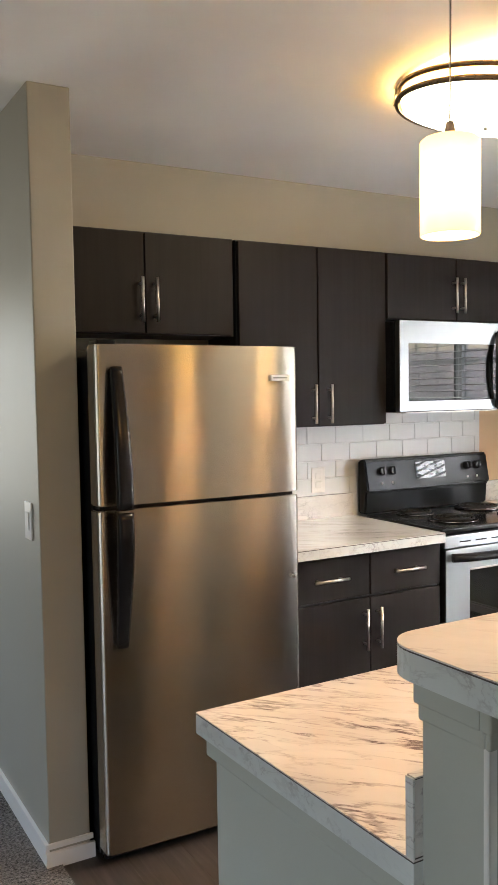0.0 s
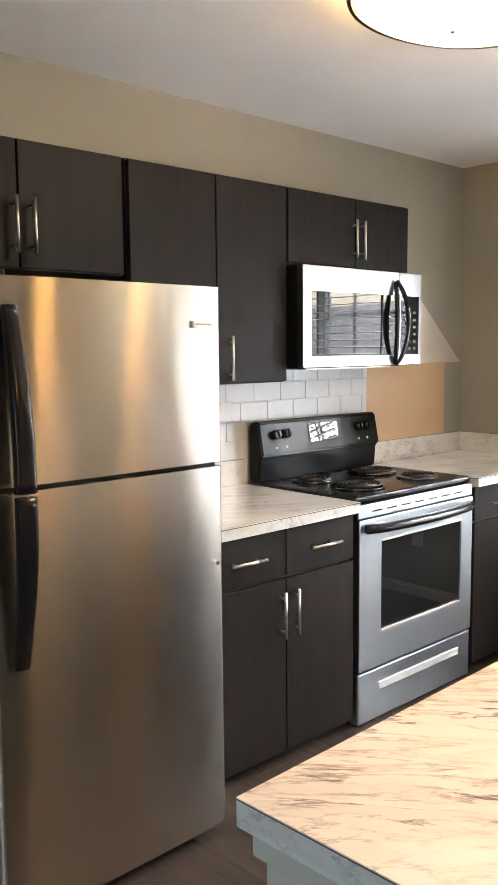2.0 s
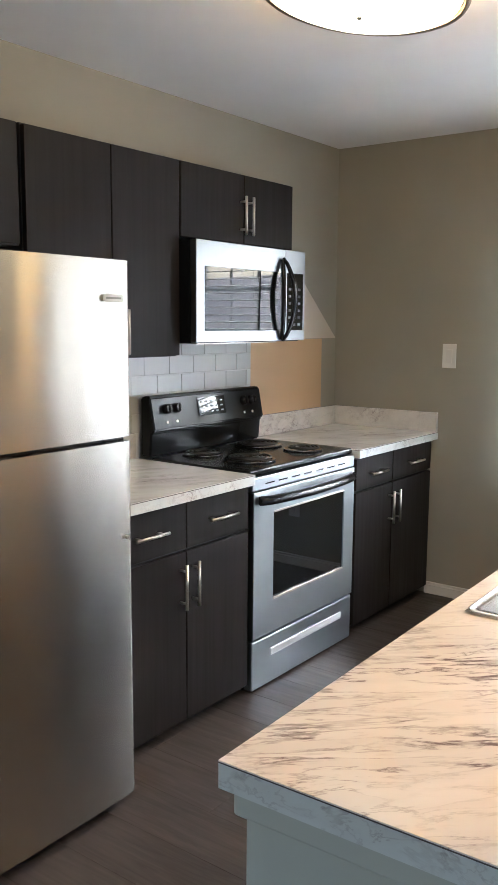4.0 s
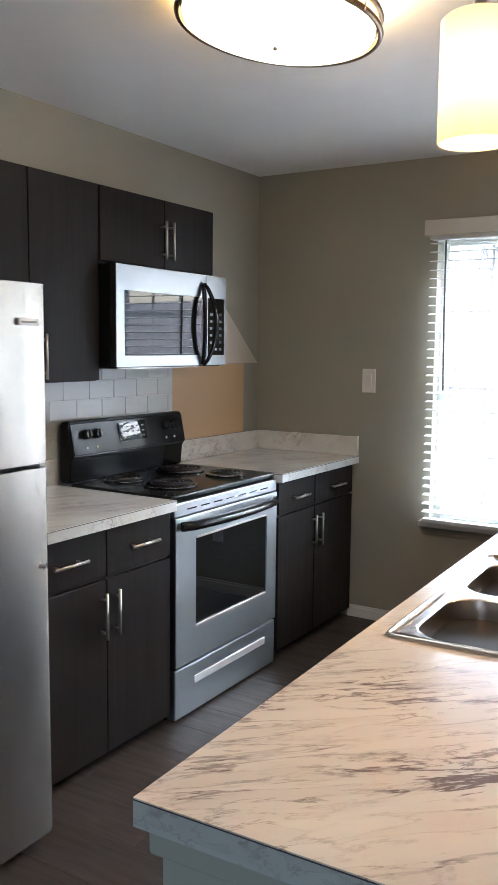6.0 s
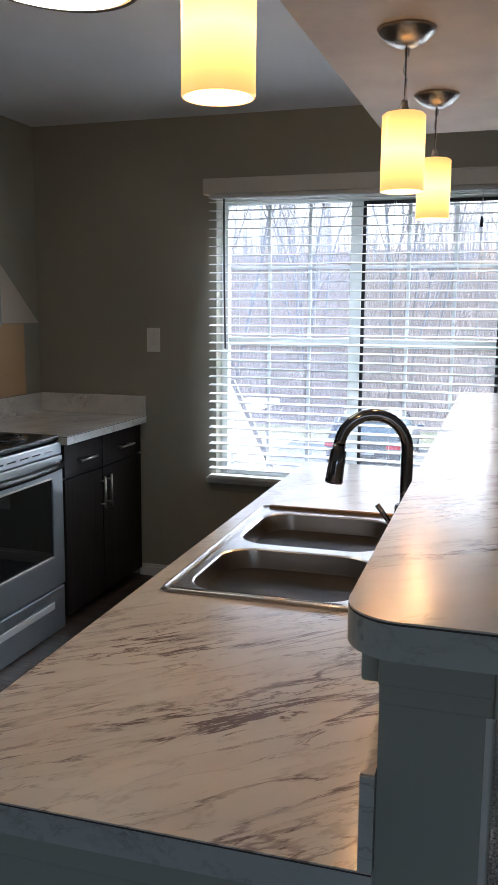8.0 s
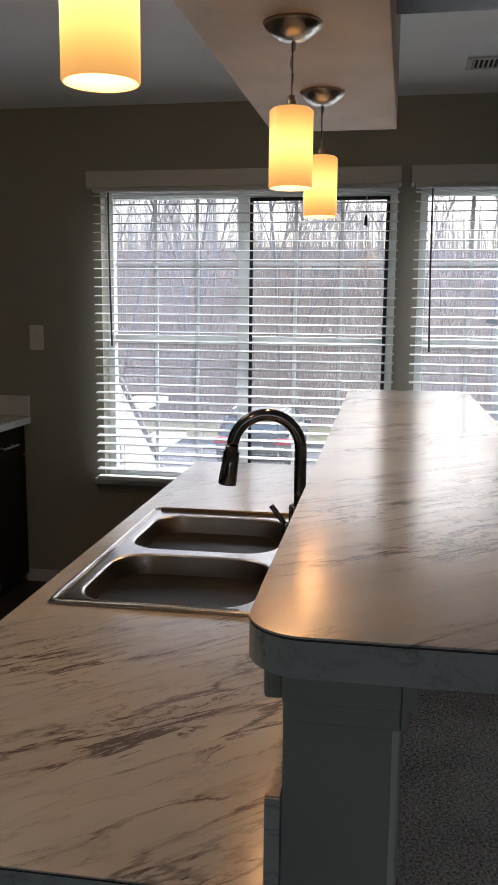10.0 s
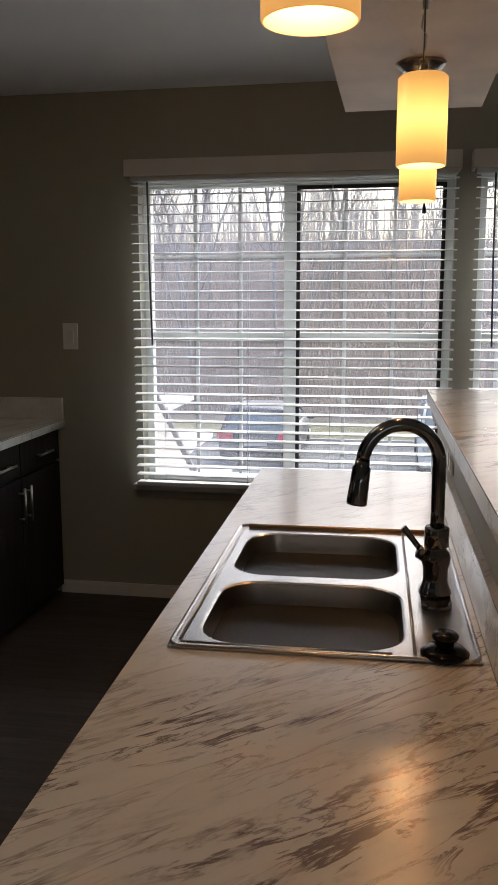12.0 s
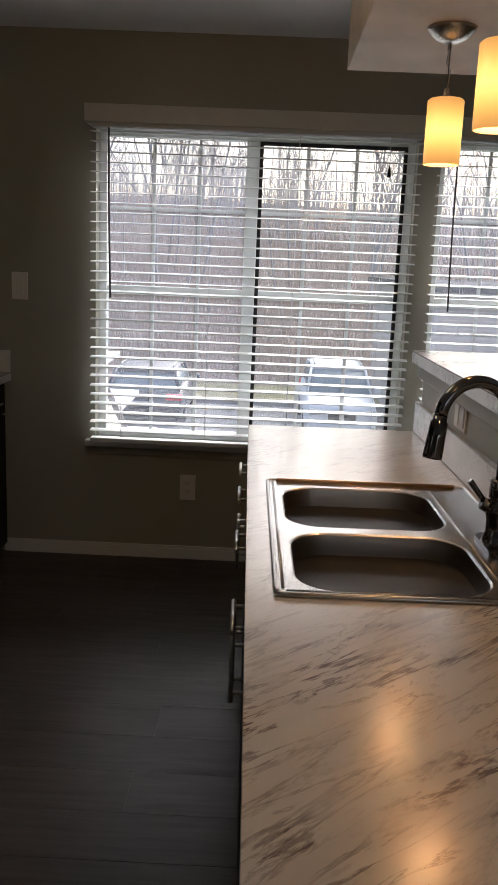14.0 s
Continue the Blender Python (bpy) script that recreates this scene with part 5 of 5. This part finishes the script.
def bare_tree(seed, height):
    rng = random.Random(seed)
    t = thing("bare_tree", (0, 0, 0), "tall leafless grey tree at the edge of the woods", "tree", "bare trees in the woods")
    bm = bmesh.new()
    twigs = bmesh.new()

    def limb(p, d, length, r, depth):
        pts, rad = [p.copy()], [r]
        n = 5 if depth < 2 else 3
        for k in range(n):
            d = (d + Vector((rng.uniform(-0.16, 0.16), rng.uniform(-0.16, 0.16), rng.uniform(-0.02, 0.12)))).normalized()
            p = p + d * length / n
            pts.append(p.copy())
            rad.append(max(0.006, r * (1 - 0.62 * (k + 1) / n)))
        sweep(bm if depth < 2 else twigs, pts, rad, 6 if depth < 2 else 3)
        if depth >= 3:
            return
        count = (9, 5, 4)[depth]
        for k in range(count):
            u = rng.uniform(0.32 if depth == 0 else 0.2, 1.0)
            q = pts[min(n, max(1, round(u * n)))]
            a = rng.uniform(0, 2 * math.pi)
            out = Vector((math.cos(a), math.sin(a), rng.uniform(0.5, 1.5))).normalized()
            limb(q, (out + d * 0.5).normalized(), length * rng.uniform(0.35, 0.55), r * rng.uniform(0.28, 0.42), depth + 1)

    limb(Vector((0, 0, -0.3)), Vector((0, 0, 1)), height, height * 0.0075, 0)
    part("trunk", bm, BARK, t)
    part("crown", twigs, TWIG, t, "bare brown twigs")
    return t


def woods():
    rng = random.Random(12)
    kinds = [bare_tree(k, h) for k, h in enumerate((11, 9, 12.5, 10, 8))]
    places = []
    for k in range(46):
        x = rng.uniform(33, 66)
        y = -6 + rng.uniform(-0.42, 0.52) * x + 4
        places.append((x, y))
    for k, (x, y) in enumerate(places):
        m = Matrix.LocRotScale((x, y, hill_z(x, y)), Euler((0, 0, rng.uniform(0, 6.28))), (rng.uniform(0.8, 1.1),) * 3)
        if k < len(kinds):
            kinds[k].matrix_basis = m
        else:
            s = rng.uniform(0.8, 1.12)
            c = copy_thing(kinds[k % len(kinds)], Matrix.Translation((x, y, hill_z(x, y))) @ Matrix.Rotation(rng.uniform(0, 6.28), 4, 'Z'))
            c.scale = (s, s, s)
    # thickets of thin stems
    verts, faces = [], []
    for k in range(24000):
        x = 30.3 + 45 * rng.random() ** 1.25
        y = rng.uniform(-0.55, 0.62) * x
        z = hill_z(x, y) - 0.05
        h = rng.uniform(0.6, 3.6) * (0.5 if x < 31.5 else 1)
        lx, ly, w = rng.uniform(-0.5, 0.5) * h * 0.6, rng.uniform(-0.5, 0.5) * h * 1.3, rng.uniform(0.004, 0.015)
        n = len(verts)
        verts += [(x, y - w, z), (x, y + w, z), (x + w, y, z), (x + lx, y + ly, z + h)]
        faces += [(n, n + 1, n + 3), (n + 1, n + 2, n + 3), (n + 2, n, n + 3)]
        if rng.random() < 0.8:
            n = len(verts)
            a = 0.45
            px, py, pz = x + lx * a, y + ly * a, z + h * a
            qx, qy, qz = px + rng.uniform(-0.6, 0.6), py + rng.uniform(-0.9, 0.9), pz + rng.uniform(0.2, 0.9)
            verts += [(px, py, pz - w * 0.7), (px, py, pz + w * 0.7), (qx, qy, qz)]
            faces += [(n, n + 1, n + 2)]
    me = bpy.data.meshes.new("thicket")
    me.from_pydata(verts, [], faces)
    me.materials.append(TWIG)
    ob = tagged(new("thicket", me), "dense brown leafless brush on the slope", "brush", kind="stuff")
    # the trees along the ridge, their bark paled to imitate haze
    rng = random.Random(31)
    verts, faces = [], []

    def spike(p, v, w):
        n = len(verts)
        verts.extend([(p[0], p[1] - w, p[2]), (p[0], p[1] + w, p[2]), (p[0] + w, p[1], p[2]), (p[0] + v[0], p[1] + v[1], p[2] + v[2])])
        faces.extend([(n, n + 1, n + 3), (n + 1, n + 2, n + 3), (n + 2, n, n + 3)])

    for k in range(900):
        x = rng.uniform(60, 84)
        y = rng.uniform(-0.5, 0.62) * x
        z = hill_z(min(x, 75), y) - 0.3
        h = rng.uniform(3.5, 8.5)
        ly = rng.uniform(-0.06, 0.06) * h
        spike((x, y, z), (0, ly, h), rng.uniform(0.02, 0.06))
        for j in range(9):
            a = rng.uniform(0.25, 0.85)
            b = rng.uniform(0.4, 1.7)
            spike((x, y + ly * a, z + h * a), (rng.uniform(-0.4, 0.4), rng.choice((-1, 1)) * b * 0.6, b), 0.022)
    me = bpy.data.meshes.new("ridge_trees")
    me.from_pydata(verts, [], faces)
    me.materials.append(textured("ridge_bark_hazy", 1.0, [(0.3, (0.50, 0.475, 0.475)), (0.7, (0.60, 0.58, 0.585))], 1.0, 0.0))
    tagged(new("ridge_trees", me), "leafless trees along the far ridge, haze painted into their grey", "trees", kind="stuff")
    # the far woods, with the haze of distance in their colour
    bm = bmesh.new()
    pts = []
    rng = random.Random(5)
    n = 120
    for k in range(n + 1):
        y = -110 + 230 * k / n
        top = 5.5 + rng.uniform(-1.2, 1.6) + 1.5 * math.sin(k * 0.4)
        pts.append((bm.verts.new((92, y, -1)), bm.verts.new((92, y, top - 3))))
    for a, b in zip(pts, pts[1:]):
        bm.faces.new((a[0], b[0], b[1], a[1]))
    far = textured("far_woods_hazy", 1.0, [(0.3, (0.40, 0.38, 0.39)), (0.5, (0.50, 0.48, 0.50)), (0.7, (0.60, 0.58, 0.60))], 1.0, 0.0, (1, 2.2, 0.3))
    setting("backdrop", bm, far, "distant leafless woods, paled by painted haze")


woods()


def car(x, y, body, front_first, label, size=(1, 1, 1)):
    """Nose or tail towards the building (-x)."""
    c = thing("car", (x, y, GROUND + 0.06), label, "car", "parked cars")
    c.scale = size
    g = GROUND + 0.06
    L, W = 4.4, 0.90
    s = 1 if front_first else -1

    def P(u, v, w):
        """u along the car from its nose, v across, w up."""
        return ((x + (u - L / 2) * s), y + v, g + w)

    def shell(stations, mat, name, label=""):
        """stations: (u, half width low, half width high, low, high)"""
        bm = bmesh.new()
        rings = []
        for u, a, b, lo, hi in stations:
            m = (lo + hi) / 2
            rings.append([bm.verts.new(P(u, v, w)) for v, w in ((-a * 0.96, lo), (a * 0.96, lo), (a, m), (b * 0.97, hi - 0.03), (b * 0.88, hi), (-b * 0.88, hi), (-b * 0.97, hi - 0.03), (-a, m))])
        for p, q in zip(rings, rings[1:]):
            for k in range(8):
                bm.faces.new((p[k], p[(k + 1) % 8], q[(k + 1) % 8], q[k])).smooth = True
        bm.faces.new(rings[0])
        bm.faces.new(rings[-1])
        bmesh.ops.recalc_face_normals(bm, faces=bm.faces)
        return part(name, bm, mat, c, label)

    shell([(0.0, 0.78, 0.70, 0.35, 0.72), (0.12, 0.86, 0.80, 0.25, 0.86), (0.5, W, 0.85, 0.22, 0.98), (1.25, W, 0.86, 0.22, 1.06), (4.1, W, 0.86, 0.22, 1.06), (4.3, 0.87, 0.84, 0.25, 1.02), (4.4, 0.82, 0.80, 0.34, 0.94)], body, "body")
    shell([(1.15, 0.80, 0.80, 1.03, 1.07), (1.85, 0.80, 0.66, 1.03, 1.60), (2.4, 0.80, 0.66, 1.03, 1.66), (3.7, 0.80, 0.66, 1.03, 1.64), (4.25, 0.79, 0.64, 1.03, 1.16)], CAR_GLASS, "windows", "dark tinted car windows")
    shell([(1.86, 0.69, 0.66, 1.60, 1.66), (2.4, 0.69, 0.66, 1.62, 1.71), (3.6, 0.69, 0.66, 1.60, 1.70), (3.85, 0.68, 0.64, 1.52, 1.64)], body, "roof")
    for v in (-1, 1):
        part("pillar", tube([P(1.18, v * 0.795, 1.05), P(1.86, v * 0.69, 1.62)], 0.035, 6), body, c)
        part("pillar", tube([P(4.22, v * 0.785, 1.05), P(3.8, v * 0.68, 1.62)], 0.05, 6), body, c)
        part("roof_rail", tube([P(2.0, v * 0.6, 1.70), P(2.1, v * 0.6, 1.76), P(3.5, v * 0.6, 1.76), P(3.6, v * 0.6, 1.70)], 0.018, 6), ALLOY, c)
        a, b = P(1.45, v * 0.90, 1.02), P(1.62, v * 1.08, 1.18)
        part("mirror", box(min(a[0], b[0]), min(a[1], b[1]), a[2], max(a[0], b[0]), max(a[1], b[1]), b[2], 0.04), body, c)
        a, b = P(-0.02, v * 0.52, 0.68), P(0.2, v * 0.80, 0.82)
        part("headlight", box(min(a[0], b[0]), min(a[1], b[1]), a[2], max(a[0], b[0]), max(a[1], b[1]), b[2], 0.03), CLEAR_LAMP, c)
        a, b = P(4.25, v * 0.52, 0.80), P(4.44, v * 0.88, 0.99)
        part("tail_lamp", box(min(a[0], b[0]), min(a[1], b[1]), a[2], max(a[0], b[0]), max(a[1], b[1]), b[2], 0.03), RED_LAMP, c)
        for u in (0.85, 3.55):
            w = part("wheel", tube([P(u, v * 0.68, 0.34), P(u, v * 0.70, 0.34), P(u, v * 0.90, 0.34), P(u, v * 0.91, 0.34)], [0.30, 0.34, 0.34, 0.30], 24), TYRE, c)
            part("rim", tube([P(u, v * 0.905, 0.34), P(u, v * 0.925, 0.34)], [0.22, 0.19], 20), ALLOY, w)
    for v in (-1, 1):
        a, b = P(-0.03, v * 0.04, 0.56), P(0.04, v * 0.34, 0.72)
        part("grille", box(min(a[0], b[0]), min(a[1], b[1]), a[2], max(a[0], b[0]), max(a[1], b[1]), b[2], 0.03), BLACKP, c)
    a, b = P(4.38, -0.26, 0.62), P(4.45, 0.26, 0.74)
    part("number_plate", box(min(a[0], b[0]), a[1], a[2], max(a[0], b[0]), b[1], b[2]), PLATE, c)
    a, b = P(-0.05, -0.80, 0.28), P(0.1, 0.80, 0.45)
    part("bumper", box(min(a[0], b[0]), a[1], a[2], max(a[0], b[0]), b[1], b[2], 0.04), body, c)
    a, b = P(4.3, -0.82, 0.32), P(4.47, 0.82, 0.55)
    part("bumper", box(min(a[0], b[0]), a[1], a[2], max(a[0], b[0]), b[1], b[2], 0.04), BLACKP if not front_first else body, c)


car(23.6, 5.32, CAR_GREY, False, "dark grey sport utility car parked with its tail lamps facing", (1, 1.12, 0.82))
car(22.6, 0.42, CAR_WHITE, True, "white sport utility car parked nose towards the building", (1, 1, 0.94))


def neighbour():
    x0, x1, y0, y1 = 19.0, 30.0, -22.0, -1.35
    h = thing("apartment_building", ((x0 + x1) / 2, (y0 + y1) / 2, GROUND), "pale sided building beside the car park, dark roof", "building")
    part("wall", box(x0, y0, GROUND, x1, y1, 1.0), SIDING, h)
    bm = bmesh.new()
    for k in range(18):
        add_box(bm, x0 - 0.02, y0, GROUND + 0.1 + k * 0.2, x0, y1, GROUND + 0.115 + k * 0.2)
    part("siding_laps", bm, SIDING, h)
    part("roof", slab([(x0 - 0.4, y0 - 0.3), (x1 + 0.4, y0 - 0.3), (x1 + 0.4, y1 + 0.25), (x0 - 0.4, y1 + 0.25)], 1.0, 1.16), ROOFING, h)
    part("downpipe", tube([(x0 - 0.08, -4.3, GROUND), (x0 - 0.08, -4.3, 1.0)], 0.05, 8), ALLOY, h)
    for yy in (-7.5, -12.5, -17.5):
        w = part("window", box(x0 - 0.05, yy - 0.7, -1.3, x0 - 0.021, yy + 0.7, -0.1, 0.01), VINYLW, h)
        part("pane", box(x0 - 0.06, yy - 0.62, -1.22, x0 - 0.051, yy + 0.62, -0.18), CAR_GLASS, w)


neighbour()

def stair_panel():
    """A steep white stringer just outside the window; a dark strip draws its shadow edge."""
    s = thing("outside_stair", (5.7, 2.9, GROUND), "steep white outside stair, its shadow edge drawn as a dark strip", "stair")
    for name, quad, x0, x1, mat, label in (
            ("stringer", [(3.455, 1.08), (3.25, -0.60), (2.64, -0.60)], 5.67, 5.71, VINYLW, "white painted side panel"),
            ("rail", [(3.422, 1.00), (2.632, -0.60), (2.596, -0.60), (3.386, 1.00)], 5.675, 5.705, CAR_GREY, "dark strip for the shadow along the slope")):
        bm = bmesh.new()
        lo = [bm.verts.new((x0, a, b)) for a, b in quad]
        hi = [bm.verts.new((x1, a, b)) for a, b in quad]
        n = len(quad)
        bm.faces.new(lo)
        bm.faces.new(hi[::-1])
        for k in range(n):
            bm.faces.new((lo[k], lo[(k + 1) % n], hi[(k + 1) % n], hi[k]))
        bmesh.ops.recalc_face_normals(bm, faces=bm.faces)
        part(name, bm, mat, s, label)
    # treads and posts are added to complete the white slope as a stair
    for k in range(6):
        z = 0.80 - 0.26 * k
        y = 3.40 - (1.0 - z) * 0.51
        part("tread", box(5.712, y - 0.02, z - 0.02, 6.4, y + 0.22, z + 0.012, 0.003), VINYLW, s)
    for y in (2.66, 3.20):
        part("post", box(5.66, y, GROUND, 5.72, y + 0.06, -0.602, 0.004), VINYLW, s)


stair_panel()

# the building's own outer face, below and beside the windows
setting("wall_outside", box(WX + 0.16, -8, GROUND - 0.05, WX + 0.3, WIN2[0] - 0.05, 3.2), SIDING, "pale outer siding")
setting("wall_outside", box(WX + 0.16, WIN1[1] + 0.05, GROUND - 0.05, WX + 0.3, 9, 3.2), SIDING, "pale outer siding")
setting("wall_outside", box(WX + 0.16, WIN2[0] - 0.05, GROUND - 0.05, WX + 0.3, WIN1[1] + 0.05, WZ0 - 0.05), SIDING, "pale outer siding")
setting("wall_outside", box(WX + 0.16, WIN2[0] - 0.05, WZ1 + 0.05, WX + 0.3, WIN1[1] + 0.05, 3.2), SIDING, "pale outer siding")


# ---- wall tiles and floor planks ----
def tiles():
    z0, z1, x0, x1 = CT + 0.1005, 1.376, 2.06, 3.626
    f = setting("tile_field", box(x0, WY - 0.006, z0, x1, WY - 0.0003, z1), GROUT, "grey grout under white subway tiles")
    low = setting("tile_field", box(2.84, WY - 0.006, CT - 0.02, 3.604, WY - 0.0003, z0), GROUT, "grey grout under white subway tiles")
    shared = {}
    rng = random.Random(8)
    w, h, gap = 0.151, 0.0743, 0.0022
    row = 0
    z = z0
    while z < z1 - 0.01:
        hh = min(h, z1 - z)
        x = x0 - (w + gap) * (0.5 if row % 2 else 0.0)
        while x < x1:
            a, b = max(x, x0), min(x + w, x1)
            if b - a > 0.01:
                key = (round(b - a, 3), round(hh, 3))
                if key not in shared:
                    me = bpy.data.meshes.new("tile")
                    bm = box(-key[0] / 2, -0.0035, 0, key[0] / 2, 0.0025, key[1], 0.0012, 1)
                    bm.to_mesh(me)
                    bm.free()
                    me.materials.append(TILE)
                    shared[key] = me
                t = new("tile", shared[key])
                t.parent = f
                t.location = ((a + b) / 2, WY - 0.0052 + rng.uniform(-0.0004, 0.0004), z)
                t.rotation_euler = (rng.uniform(-0.006, 0.006), 0, rng.uniform(-0.006, 0.006))
            x += w + gap
        z += h + gap
        row += 1
    return f, low


tiles()


def planks():
    f = setting("floor_planks", box(1.262, 1.72, FL - 0.0065, 1.27, 1.73, FL - 0.0062), SUBFLOOR, "dark grey-brown vinyl plank floor")
    rng = random.Random(21)
    w, L = 0.178, 1.22
    shared = {}
    x = 1.262
    while x < WX:
        b = min(x + w, WX)
        y = 1.62 - rng.uniform(0.1, 1.1)
        while y < WY:
            a, c = max(y, 1.664), min(y + L, WY)
            if c - a > 0.03:
                key = (round(b - x - 0.0006, 4), round(c - a - 0.0006, 4))
                if key not in shared:
                    me = bpy.data.meshes.new("plank")
                    bm = box(0, 0, 0, key[0], key[1], 0.006, 0.0003, 1)
                    bm.to_mesh(me)
                    bm.free()
                    me.materials.append(PLANK)
                    shared[key] = me
                p = new("plank", shared[key])
                p.parent = f
                p.location = (x + 0.0006, a + 0.0006, FL - 0.006 + rng.uniform(0, 0.0003))
            y += L
        x = b


planks()

# ---- the peninsula stands slightly askew; then everything goes to its true size ----
ASKEW = Matrix.Translation((1.18, 2.278, 0)) @ Matrix.Rotation(radians(1.3), 4, 'Z') @ Matrix.Translation((-1.18, -2.278, 0))
SIZE = Matrix.Diagonal((1.028, 1.028, 1.028, 1)) @ Matrix.Translation((0, 0, -0.025))
for ob in [o for o in scene.objects if o.parent is None and o.type != 'CAMERA']:
    if ob in PENINSULA:
        ob.matrix_basis = ASKEW @ ob.matrix_basis
    ob.matrix_basis = SIZE @ ob.matrix_basis
